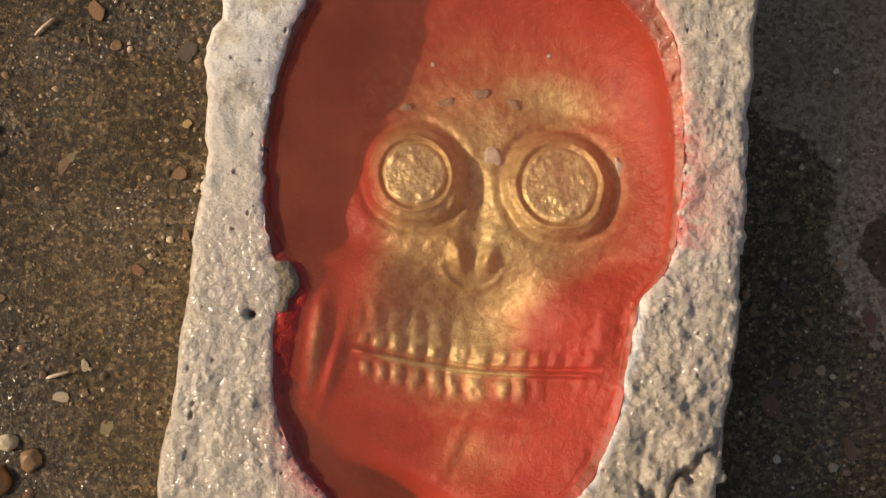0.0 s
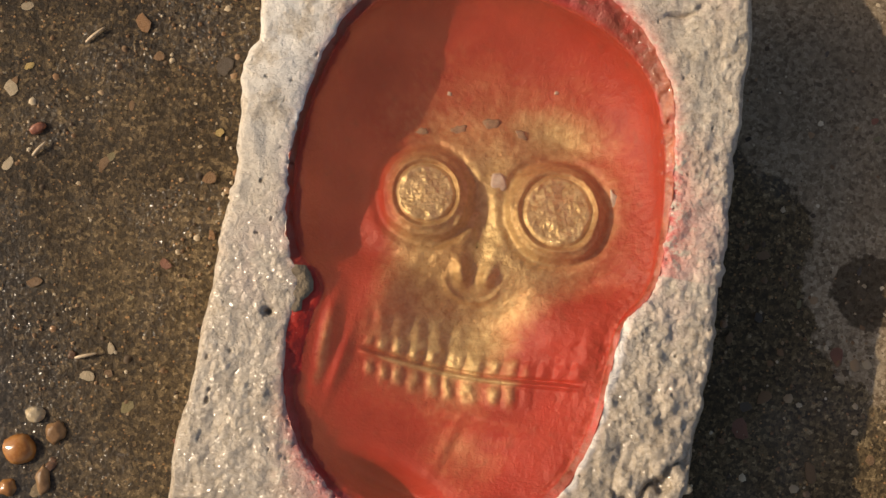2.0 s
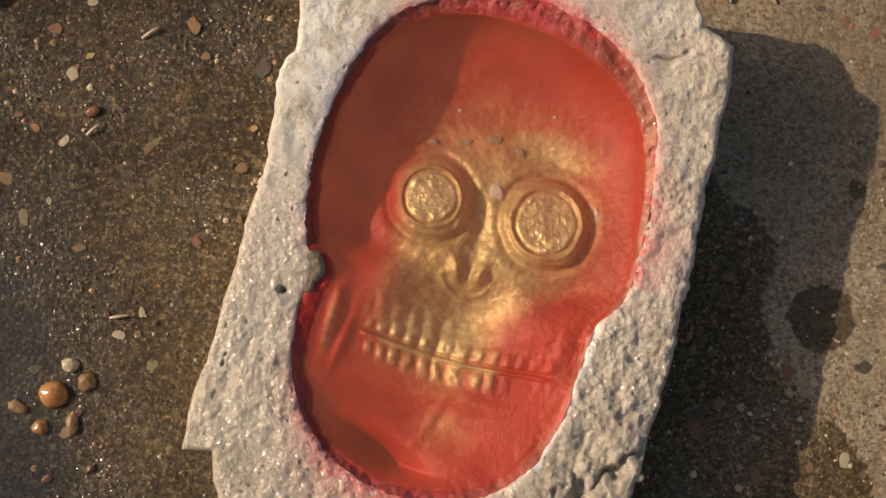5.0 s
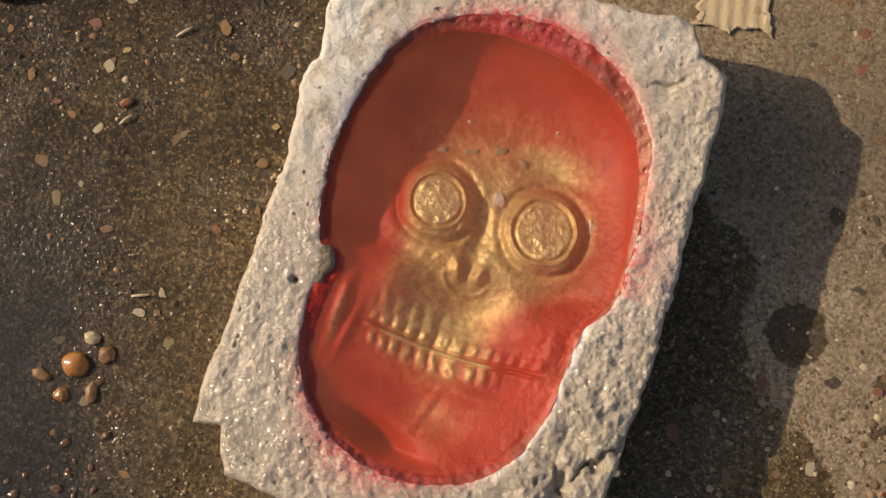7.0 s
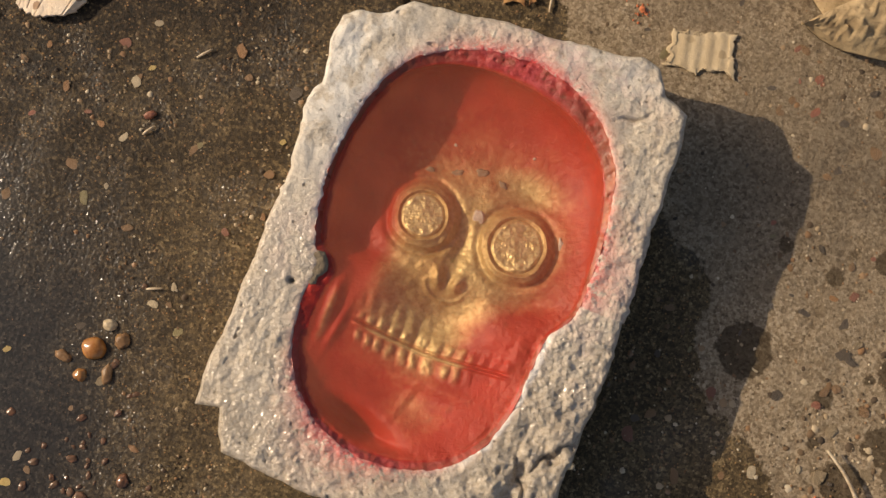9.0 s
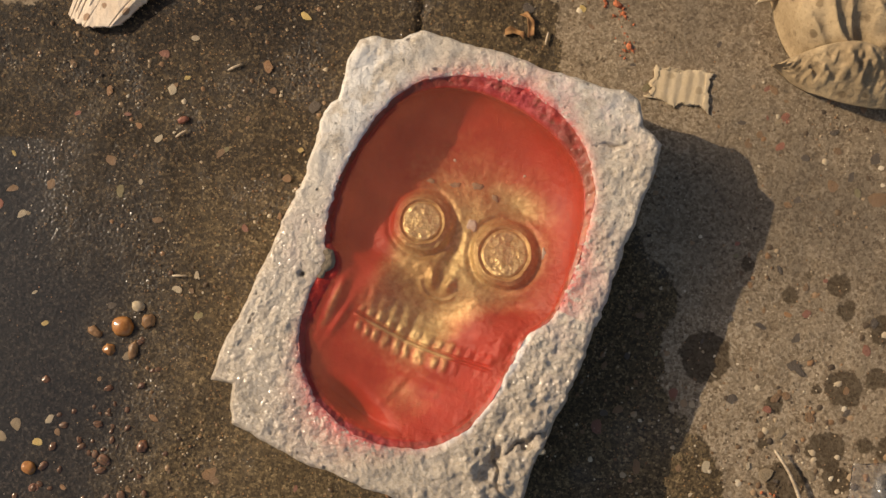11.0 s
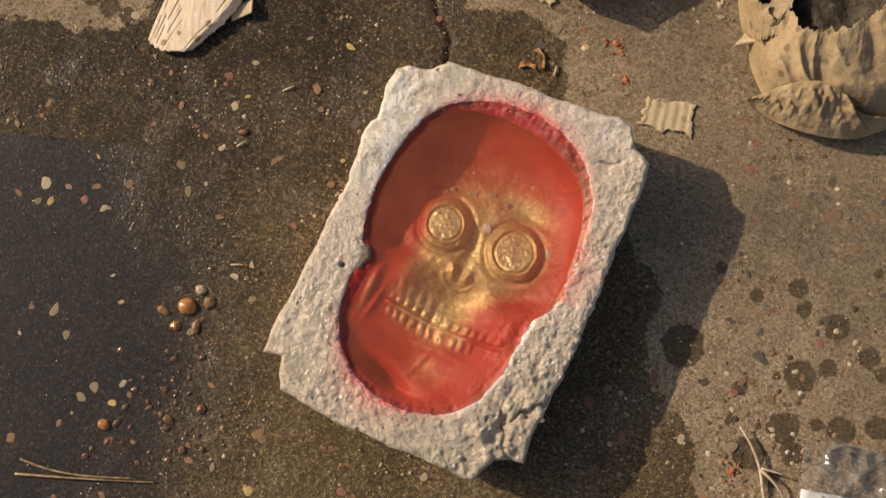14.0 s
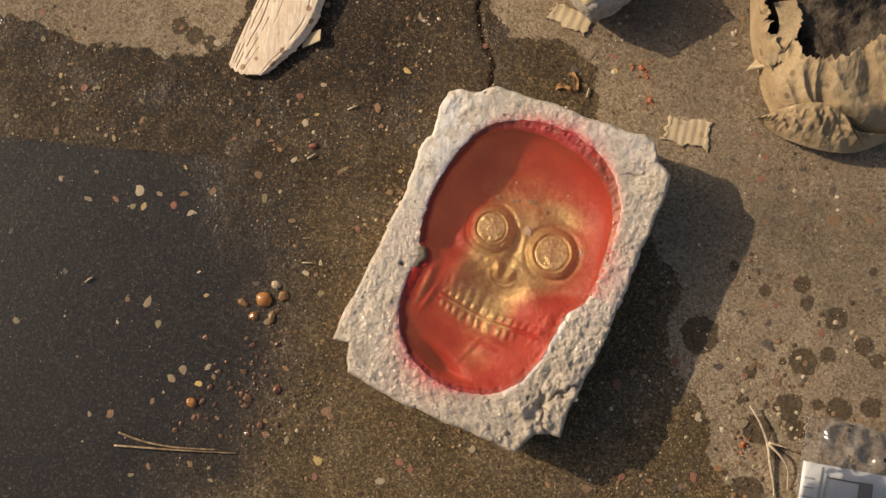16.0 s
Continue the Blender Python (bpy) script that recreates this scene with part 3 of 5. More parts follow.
# each tooth: place along the row, half width, half height, depth
UPPER_TEETH = ((-0.0335, 15, 22, 7), (-0.0275, 20, 30, 12), (-0.0205, 22, 34, 14), (-0.0130, 24, 40, 17), (-0.0050, 28, 46, 22), (0.0035, 25, 42, 18),
               (0.0115, 29, 46, 20), (0.0195, 21, 34, 13), (0.0262, 24, 34, 14), (0.0335, 22, 34, 14), (0.0400, 22, 32, 12), (0.0465, 22, 30, 12), (0.0530, 20, 28, 10))
LOWER_TEETH = ((-0.0315, 17, 28, 9), (-0.0255, 18, 32, 11), (-0.0195, 19, 36, 13), (-0.0125, 22, 42, 16), (-0.0045, 21, 44, 17), (0.0020, 19, 44, 16),
               (0.0105, 27, 44, 18), (0.0210, 24, 38, 16), (0.0270, 24, 40, 17), (0.0345, 16, 34, 10))


def mouth_line(x):
    return -0.0319 - 0.0018 * np.cos((x - 0.008) * 55)


def teeth(x, y):
    line = mouth_line(x)
    h = np.zeros(np.shape(x))
    for row, off in ((UPPER_TEETH, 0.0050), (LOWER_TEETH, -0.0062)):
        for k, (cx, wide, high, deep) in enumerate(row):
            u = (x - cx - 0.10 * (y - line - off) * (1 if off > 0 else -1)) / (wide * 1.15e-4)
            v = (y - line - off) / (high * 1.1e-4)
            h = np.maximum(h, deep * 1.2e-4 * np.exp(-np.abs(u) ** 2.6 - np.abs(v) ** 2.6) * (0.8 + 0.35 * vnoise(x, y, 0.0035, 13 + k)))
    return h


def relief(x, y):
    """The face in reverse: positive stands up towards the opening."""
    h = eye_relief(x, y, *LEFT_EYE, 1.74) + eye_relief(x, y, *RIGHT_EYE, 1.56)
    # bridge of the nose, brows
    h = h - 0.0046 * bump(x, y, 0.0045, 0.030, 0.0055, 0.020, 6) - 0.0026 * bump(x, y, -0.022, 0.069, 0.018, 0.007, 8) - 0.0026 * bump(x, y, 0.035, 0.070, 0.02, 0.007, -8)
    # nostrils: two upright beans with a sharp rim below
    for cx, cy, turn in ((-0.0008, 0.0085, 24), (0.0098, 0.0075, -14)):
        h = h + 0.0042 * bump(x, y, cx, cy, 0.0030, 0.0062, turn) + 0.0008 * vnoise(x, y, 0.004, 23) * bump(x, y, cx, cy, 0.005, 0.008)
    arch = np.hypot((x - 0.0045) / 1.25, y - 0.0065)
    h = h + 0.0010 * np.exp(-((arch - 0.0095) / 0.0012) ** 2) * step(0.010, 0.0, y)
    # upper jaw: a bowl, folded along its middle
    h = h - 0.0062 * bump(x, y, 0.010, -0.010, 0.024, 0.017) - 0.0022 * step(-0.004, 0.011, x - 0.12 * y) * bump(x, y, 0.012, -0.010, 0.012, 0.014)
    h = h + 0.0035 * bump(x, y, -0.030, -0.008, 0.010, 0.014) + 0.0030 * bump(x, y, 0.042, -0.010, 0.012, 0.010)
    # cheekbones and the hollow below them
    h = h - 0.0040 * bump(x, y, -0.040, 0.011, 0.020, 0.007, -6) - 0.0045 * bump(x, y, 0.052, 0.012, 0.018, 0.007, 8)
    h = h - 0.0075 * bump(x, y, -0.054, 0.030, 0.017, 0.023) + 0.0018 * bump(x, y, 0.060, 0.000, 0.010, 0.010, 30)
    # jaw branch: an upright rib on each side
    h = h + 0.0026 * bump(x, y, -0.0510, -0.026, 0.0036, 0.019, -3) + 0.0016 * bump(x, y, -0.0435, -0.036, 0.0026, 0.016, -10)
    h = h + 0.0028 * bump(x, y, 0.0600, -0.014, 0.0048, 0.013, -24) + 0.0008 * fbm(x, y, 0.005, 2, 29) * bump(x, y, 0.055, -0.025, 0.012, 0.018)
    # teeth, the seam between the rows, faint roots
    h = h + teeth(x, y)
    span = step(-0.038, -0.033, x) * step(0.058, 0.050, x)
    line = mouth_line(x)
    h = h + span * (0.0016 * np.exp(-((y - line + 0.0006) / 0.0010) ** 2) - 0.0012 * np.exp(-((y - line - 0.0012) / 0.0009) ** 2))
    h = h + span * 0.0005 * np.sin(x * 800 + 1.5 * vnoise(x, y, 0.01, 3)) * np.exp(-((y - line - 0.014) / 0.006) ** 2) * step(0.012, -0.006, x)
    # chin
    h = h - 0.0035 * bump(x, y, 0.006, -0.066, 0.024, 0.012) + 0.0022 * bump(x, y, 0.008, -0.050, 0.03, 0.004)
    h = h + 0.0006 * bump(x, y, 0.004, -0.066, 0.0022, 0.014, -20) - 0.0005 * bump(x, y, 0.009, -0.064, 0.0022, 0.012, -20)
    # uneven casting across brow, cheek and lip
    h = h + (0.0009 * fbm(x, y, 0.010, 3, 81) + 0.0004 * (crumple(x, y, 0.006, 83) - 0.6)) * bump(x, y, 0.004, 0.03, 0.05, 0.06) + 0.0005 * fbm(x, y, 0.03, 2, 91)
    return h


def cavity_depth(x, y, inward, bank):
    lip = np.clip(inward / bank, 0, 1)
    u = np.clip((inward - bank) / (0.056 - 0.010 * step(0.0, 0.06, y)), 0, 1)
    deep = 0.0100 + 0.0178 * step(0.010, 0.088, y)
    crown = deep * np.sqrt(np.clip(1 - (1 - u) ** 2.1, 0, 1))
    jaw = 0.0145 * np.clip((inward - bank) / 0.060, 0, 1) ** 0.85
    # a pocket along the near edge of the jaw
    jaw = jaw + 0.0165 * bump(x, y, -0.013, -0.0855, 0.024, 0.0090, -20) * step(0.0, 0.008, inward - bank)
    low = step(0.008, -0.018, y)
    bowl = WATER_DROP * lip ** 0.8 + crown * (1 - low) + jaw * low
    return bowl - relief(x, y) * step(0.002, 0.012, inward - bank * 0.5)


def build_block():
    base = new("concrete_mold")
    base.location = (0, 0, 0)
    ca, sa = np.cos(ANGLES), np.sin(ANGLES)
    # hollow
    s = np.concatenate([np.linspace(0.004, 0.86, 220), np.linspace(0.864, 1.0, 50)])[:, None]
    r = s * R_RIM[None, :]
    x, y = CENTRE[0] + r * ca, CENTRE[1] + r * sa
    inward = np.where(s > 0.9995, 0.0, np.clip(inside_distance(x, y, RIM_LINE), 0, 1))
    edge = top_height(x, y) - 0.0012
    z = TOP + edge * np.clip(1 - inward / 0.006, 0, 1) - cavity_depth(x, y, inward, BANK[None, :])
    z = z + 0.0009 * fbm(x, y, 0.007, 3, 101) * np.clip(1 - inward / 0.014, 0, 1)
    # gold dabbed over the middle of the face, red left round it
    disc = np.maximum(*(step(1.05, 0.90, np.hypot(x - cx, y - cy) / r) for cx, cy, r in (LEFT_EYE, RIGHT_EYE)))
    gold = np.maximum.reduce([bump(x, y, 0.004, 0.022, 0.054, 0.062) * 1.05, 0.80 * bump(x, y, 0.026, 0.072, 0.030, 0.016), 0.36 * bump(x, y, 0.012, -0.066, 0.022, 0.018),
                              1.1 * bump(x, y, -0.022, 0.040, 0.022), 1.1 * bump(x, y, 0.035, 0.040, 0.026), 0.95 * bump(x, y, 0.000, -0.018, 0.040, 0.018), 0.6 * bump(x, y, -0.051, -0.026, 0.0035, 0.022)])
    gold = gold - 0.9 * bump(x, y, 0.052, -0.018, 0.020, 0.020) - 0.7 * bump(x, y, -0.049, 0.02, 0.016, 0.035)
    gold = gold + 0.45 * np.clip(teeth(x, y) / 0.0018, 0, 1) * step(0.050, 0.020, x) + 0.4 * bump(x, y, 0.062, -0.012, 0.005, 0.014, -24)
    gold = gold + 0.5 * np.exp(-((y - mouth_line(x) + 0.0008) / 0.0010) ** 2) * step(-0.034, -0.02, x) * step(0.034, 0.024, x)
    gold = np.maximum(gold, disc)
    # dull brown mixed into the gold: in the moats round the eyes and beside the nose
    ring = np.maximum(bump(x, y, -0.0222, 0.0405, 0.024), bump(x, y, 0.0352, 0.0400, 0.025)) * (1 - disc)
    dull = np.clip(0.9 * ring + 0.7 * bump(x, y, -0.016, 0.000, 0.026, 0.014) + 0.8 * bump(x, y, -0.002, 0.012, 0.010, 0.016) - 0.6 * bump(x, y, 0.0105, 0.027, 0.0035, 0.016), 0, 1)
    turn = np.degrees(ANGLES)[None, :] + 0 * x
    wall_pink = np.exp(-((turn - 92) / 20) ** 2) + 0.8 * np.exp(-((turn - 262) / 28) ** 2)
    wall_wet = np.exp(-((turn - 36) / 20) ** 2)
    # mask of the bank's painted shade, pink and wet tints; weak at left jaw
    bank_tint = step(1.0, 0.7, inward / BANK[None, :]) * (1 - 0.9 * np.exp(-((turn - 210) / 24) ** 2))
    me = mesh("skull_hollow", np.stack([x, y, z], -1).reshape(-1, 3), grid_faces(len(s), NA, True) , CAVITY, True, {"gold": gold, "bank_tint": bank_tint, "lip": np.exp(-inward / 0.003), "disc": disc, "dull": dull, "wall_pink": wall_pink, "wall_wet": wall_wet, "jaw": step(0.02, -0.04, y) + 0.0 * x})
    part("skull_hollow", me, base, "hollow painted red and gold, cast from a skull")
    rim_z = z[-1]
    # upper face, rounded edge and broken sides
    w = np.linspace(0, 1, 90)[:, None]
    r = R_RIM[None, :] + w * (R_OUT - R_RIM)[None, :]
    x, y = CENTRE[0] + r * ca, CENTRE[1] + r * sa
    out = (1 - w) * (R_OUT - R_RIM)[None, :]
    come = w * (R_OUT - R_RIM)[None, :]
    z = TOP + top_height(x, y) - 0.0035 * np.exp(-out / 0.0016) - 0.0012 * np.exp(-come / 0.0014)
    z[0] = rim_z
    deep = np.array([0.05, 0.12, 0.2, 0.3, 0.42, 0.54, 0.66, 0.78, 0.9, 1.0])[:, None]
    zs = z[-1][None, :] * (1 - deep) - 0.002 * deep
    rs = R_OUT[None, :] - 0.004 * deep + 0.0016 * fbm(ANGLES[None, :] * 0.12, zs, 0.012, 3, 111) - 0.001
    xs, ys = CENTRE[0] + rs * ca, CENTRE[1] + rs * sa
    X, Y, Z = np.vstack([x, xs]), np.vstack([y, ys]), np.vstack([z, zs])
    near = np.vstack([come, np.full(xs.shape, 0.05)])
    deg = np.degrees(ANGLES)[None, :] + 0 * near
    strong = 0.30 + 0.9 * np.exp(-((deg - 92) / 28) ** 2) + 0.7 * np.exp(-((deg - 15) / 28) ** 2) + 1.1 * np.exp(-((deg - 256) / 24) ** 2)
    lime = np.clip(step(0.0036, 0.0014, near + 0.0018 * vnoise(X, Y, 0.005, 5)) * (step(285, 300, deg) * step(352, 335, deg) + step(148, 156, deg) * step(184, 176, deg) * (vnoise(X, Y, 0.01, 8) > -0.2)), 0, 1)
    reach = 0.0022 + 0.0035 * np.exp(-((deg - 92) / 30) ** 2) + 0.0075 * np.exp(-((deg - 10) / 22) ** 2) + 0.0075 * np.exp(-((deg - 254) / 20) ** 2)
    pink = np.clip((1 - lime) * strong * np.exp(-near / reach), 0, 1)
    blush = np.clip(bump(X, Y, 0.035, 0.146, 0.045, 0.012, -12) + 0.6 * bump(X, Y, 0.092, 0.03, 0.016, 0.05) + 0.5 * bump(X, Y, -0.085, 0.0, 0.012, 0.02), 0, 1)
    damp = np.clip(step(0.03, -0.05, Y) * step(0.0, 0.07, X) + 0.45 * step(-0.085, -0.10, Y), 0, 1)
    wet = step(0.05, -0.02, Y ) * np.clip(step(0.02, -0.05, X) + 0.7 * step(0.02, 0.09, X) + 0.2, 0, 1)
    chalk = np.clip(bump(X, Y, -0.088, 0.10, 0.03, 0.06) + np.exp(-near / 0.0022) * (0.35 + 0.65 * np.exp(-((deg - 318) / 40) ** 2) + 0.6 * np.exp(-((deg - 165) / 25) ** 2)) + bump(X, Y, 0.04, 0.15, 0.05, 0.012) * 0.6, 0, 1)
    me = mesh("block_body", np.stack([X, Y, Z], -1).reshape(-1, 3), grid_faces(len(X), NA, True), BLOCK, True, {"pink": pink, "wet": wet, "chalk": chalk, "lime": lime, "blush": blush, "damp": damp})
    part("block_body", me, base, "rough pale grey concrete block, chipped at its corners")
    tagged(base, "pale concrete block with a hollow skull mould painted red", "mold")
    return base


MOLD = build_block()


def build_water():
    ca, sa = np.cos(ANGLES[::3]), np.sin(ANGLES[::3])
    s = np.linspace(0.01, 1, 40)[:, None]
    r = s * (R_RIM - BANK * 0.92)[None, ::3]
    x, y = CENTRE[0] + r * ca, CENTRE[1] + r * sa
    z = TOP - WATER_DROP + 0.00002 * fbm(x, y, 0.02, 2, 7) + 0.0007 * step(0.985, 1.0, s)
    me = mesh("water", np.stack([x, y, z], -1).reshape(-1, 3), grid_faces(len(s), len(ca), True), WATER)
    return tagged(new("water", me), "clear, faintly cloudy water filling the painted hollow", "water")


build_water()


# ---- small marks in the hollow ----
def flake(name, cx, cy, z, rx, ry, turn, thick, material, seed, n=14):
    """A flat uneven chip with rounded edges."""
    rnd = random.Random(seed)
    wob = [1 + rnd.uniform(-0.28, 0.28) for _ in range(n)]
    rings = [(0.0, 1.0), (0.7, 1.0), (0.95, 0.75), (1.0, 0.0)]
    verts, t = [], radians(turn)
    for q, h in rings:
        for k in range(n):
            a = 2 * math.pi * k / n
            u, v = q * rx * wob[k] * math.cos(a), q * ry * wob[k] * math.sin(a)
            verts.append((cx + u * math.cos(t) - v * math.sin(t), cy + u * math.sin(t) + v * math.cos(t), z + thick * h))
    return mesh(name, verts, [f[::1] for f in grid_faces(len(rings), n, True)] + [[(len(rings) - 1) * n + k for k in range(n)][::-1]], material)


def hollow_z(px, py):
    a = math.atan2(py - CENTRE[1], px - CENTRE[0]) % (2 * math.pi)
    k = int(a / (2 * math.pi) * NA) % NA
    d = cavity_depth(np.array([px]), np.array([py]), np.clip(inside_distance(np.array([px]), np.array([py]), RIM_LINE), 0, 1), np.array([BANK[k]]))
    return TOP - float(d[0])


for px, py, rx, ry, turn, mat, name in (
        (0.0085, 0.0490, 0.0042, 0.0030, -50, BARE, "paint_chip"), (0.0575, 0.0500, 0.0042, 0.0016, -65, BARE, "paint_chip"),
        (-0.012, 0.0700, 0.0034, 0.0022, 20, GREY_SPOT, "paint_chip"), (0.001, 0.0745, 0.0040, 0.0024, 10, GREY_SPOT, "paint_chip"),
        (0.0145, 0.0720, 0.0028, 0.0018, -20, GREY_SPOT, "paint_chip"), (-0.019, 0.0848, 0.0010, 0.0010, 0, BARE, "paint_chip"),
        (0.0265, 0.0925, 0.0009, 0.0008, 0, BARE, "paint_chip"), (-0.028, 0.066, 0.0030, 0.0018, 30, GREY_SPOT, "paint_chip")):
    part(name, flake(name, px, py, hollow_z(px, py) - 0.0004, rx, ry, turn, 0.0009, mat, int(px * 1e4) + 7), bpy.data.objects["skull_hollow"], "spot where the paint has come off")
part("mortar_flake", flake("mortar_flake", -0.0675, -0.0110, TOP - 0.0036, 0.0080, 0.0095, 8, 0.0026, FLAKE, 5, 18), MOLD, "grey mortar flake jutting over the rim")
part("stone_chip", flake("stone_chip", 0.1030, -0.0635, TOP - 0.0050, 0.0034, 0.0024, 30, 0.0040, PEBBLE["cream"], 9, 10), MOLD, "cream stone chip caught on the edge")


def bubble_mesh(r):
    bm = bmesh.new()
    bmesh.ops.create_uvsphere(bm, u_segments=14, v_segments=8, radius=r)
    bmesh.ops.delete(bm, geom=[v for v in bm.verts if v.co.z < -r * 0.15], context="VERTS")
    me = bpy.data.meshes.new("bubble")
    bm.to_mesh(me)
    bm.free()
    me.materials.append(FILM)
    me.polygons.foreach_set("use_smooth", [True] * len(me.polygons))
    return me


BUBBLES = [bubble_mesh(r) for r in (0.0006, 0.0009, 0.0007)]
for i, (a, off) in enumerate(((43, 0.003), (39, 0.002), (36, 0.0035), (48, 0.003), (31, 0.002))):
    k = int(a / 360 * NA)
    r = R_RIM[k] - BANK[k] - off * 0.4
    ob = new("bubble", BUBBLES[i % 3])
    ob.location = (CENTRE[0] + r * math.cos(radians(a)), CENTRE[1] + r * math.sin(radians(a)), TOP - WATER_DROP)
    tagged(ob, "tiny clear bubble clinging to the waterline", "bubble", "bubbles along the waterline")


# ---- loose things on the ground ----
def stone_mesh(name, rx, ry, rz, material, seed, rough=0.16, sub=3):
    bm = bmesh.new()
    bmesh.ops.create_icosphere(bm, subdivisions=sub, radius=1)
    for v in bm.verts:
        k = 1 + rough * noise.noise(v.co * 1.3 + Vector((seed * 3.1, 0, 0))) + 0.4 * rough * noise.noise(v.co * 3.5 + Vector((0, seed * 2.3, 0)))
        v.co = Vector((v.co.x * rx, v.co.y * ry, v.co.z * rz)) * k
    me = bpy.data.meshes.new(name)
    bm.to_mesh(me)
    bm.free()
    me.materials.append(material)
    me.polygons.foreach_set("use_smooth", [True] * len(me.polygons))
    return me


def loose_stone(x, y, rx, ry, rz, turn, material, label, seed):
    ob = new("pebble", stone_mesh("pebble", rx, ry, rz, material, seed, 0.14 if seed in (1, 7) else 0.30))
    ob.location, ob.rotation_euler = (x, y, rz * 0.10), (0, 0, radians(turn))
    return tagged(ob, label, "pebble", "loose pebbles on the wet concrete")


loose_stone(-0.1791, -0.0994, 0.0074, 0.0068, 0.0050, 20, WET_ORANGE, "round glossy orange-brown pebble on the wet concrete", 1)
loose_stone(-0.1752, -0.0832, 0.0042, 0.0036, 0.0030, 10, PEBBLE["cream"], "small angular white pebble on the wet concrete", 2)
loose_stone(-0.1947, -0.1099, 0.0056, 0.0032, 0.0026, -10, PEBBLE["brown"], "flat brown chip of stone on the wet concrete", 3)
loose_stone(-0.1813, -0.1168, 0.0042, 0.0040, 0.0028, 40, WET_ORANGE, "small orange pebble beside the round one", 4)
loose_stone(-0.1663, -0.1109, 0.0062, 0.0032, 0.0028, 100, PEBBLE["brown"], "long olive-brown pebble on the wet concrete", 5)
loose_stone(-0.1649, -0.0895, 0.0052, 0.0044, 0.0030, 60, PEBBLE["brown"], "dull brown pebble on the wet concrete", 6)
loose_stone(-0.1983, -0.2083, 0.0050, 0.0044, 0.0034, 0, WET_ORANGE, "wet orange pebble near the dry straws", 7)
loose_stone(-0.1989, 0.0419, 0.0038, 0.0024, 0.0026, 40, PEBBLE["red"], "small pinkish red stone on wet concrete", 8)
rng = random.Random(4)
for i, (x, y, r) in enumerate(((-0.146, -0.116, 2.5), (-0.171, -0.140, 3.0), (-0.152, -0.130, 3.0), (-0.175, -0.155, 1.5), (-0.165, -0.153, 1.5), (-0.172, -0.182, 3.0), (-0.158, -0.178, 2.0), (-0.155, -0.170, 2.5), (-0.135, -0.166, 4.4), (-0.159, -0.189, 2.0), (-0.151, -0.185, 2.0), (-0.199, -0.229, 2.5), (-0.201, -0.236, 3.0), (-0.190, -0.219, 2.5), (-0.180, -0.215, 2.0), (-0.157, -0.212, 2.0), (-0.143, -0.205, 2.0), (-0.144, -0.212, 2.0), (-0.154, -0.148, 2.0), (-0.186, -0.163, 2.0), (-0.194, -0.169, 2.0), (-0.119, -0.164, 2.0), (-0.149, -0.118, 2.0), (-0.164, -0.102, 2.0), (-0.158, -0.165, 2.0), (-0.149, -0.159, 2.5))):
    loose_stone(x, y, r / 1000, r / 1000 * rng.uniform(0.55, 0.85), r / 1000 * 0.42, rng.uniform(30, 110), WET_STONE, "dark pebble shining with water", 90 + i)
for i in range(34):
    a, b = rng.gauss(-0.165, 0.026), rng.gauss(-0.180, 0.036)
    r = rng.uniform(0.0012, 0.0026) if rng.random() < 0.75 else rng.uniform(0.0026, 0.0046)
    ob = loose_stone(a, b, r, r * rng.uniform(0.55, 0.9), r * 0.40, rng.uniform(0, 180), WET_STONE, "small dark pebble shining with water", 20 + i)


def straw(points, r, label):
    base = tube_mesh("straw", smooth_path(points, 24), [r * (1 - 0.35 * k / 23) for k in range(24)], STRAW, 7)
    return tagged(new("straw", base), label, "straw", "dry straws on the ground")


straw([(-0.244, -0.271, 0.0022), (-0.205, -0.256, 0.0030), (-0.170, -0.242, 0.0024), (-0.143, -0.231, 0.0018)], 0.0011, "thin dry brown straw lying on wet concrete")
straw([(-0.245, -0.259, 0.0030), (-0.222, -0.2565, 0.0045), (-0.195, -0.2495, 0.0046), (-0.160, -0.2355, 0.0040)], 0.0011, "thin dry straw crossing another straw")


def build_twig():
    base = new("twig")
    part("stem", tube_mesh("stem", smooth_path([(0.241, -0.005, 0.006), (0.255, -0.015, 0.007), (0.2675, -0.028, 0.006), (0.277, -0.043, 0.004), (0.286, -0.056, 0.002), (0.291, -0.066, 0.002)], 24),
                           [0.0008 + 0.0005 * math.sin(k / 23 * 3) for k in range(24)], TWIG), base)
    part("side_shoot", tube_mesh("side_shoot", smooth_path([(0.2675, -0.028, 0.006), (0.281, -0.033, 0.008), (0.292, -0.041, 0.005), (0.299, -0.056, 0.002)], 16),
                                 [0.0012 - 0.00004 * k for k in range(16)], TWIG), base)
    part("broken_stub", tube_mesh("broken_stub", smooth_path([(0.268, -0.027, 0.006), (0.277, -0.0255, 0.008), (0.284, -0.0245, 0.009)], 8), [0.0010 - 0.00008 * k for k in range(8)], TWIG), base)
    return tagged(base, "pale dry forked twig on the dry concrete", "twig")


build_twig()


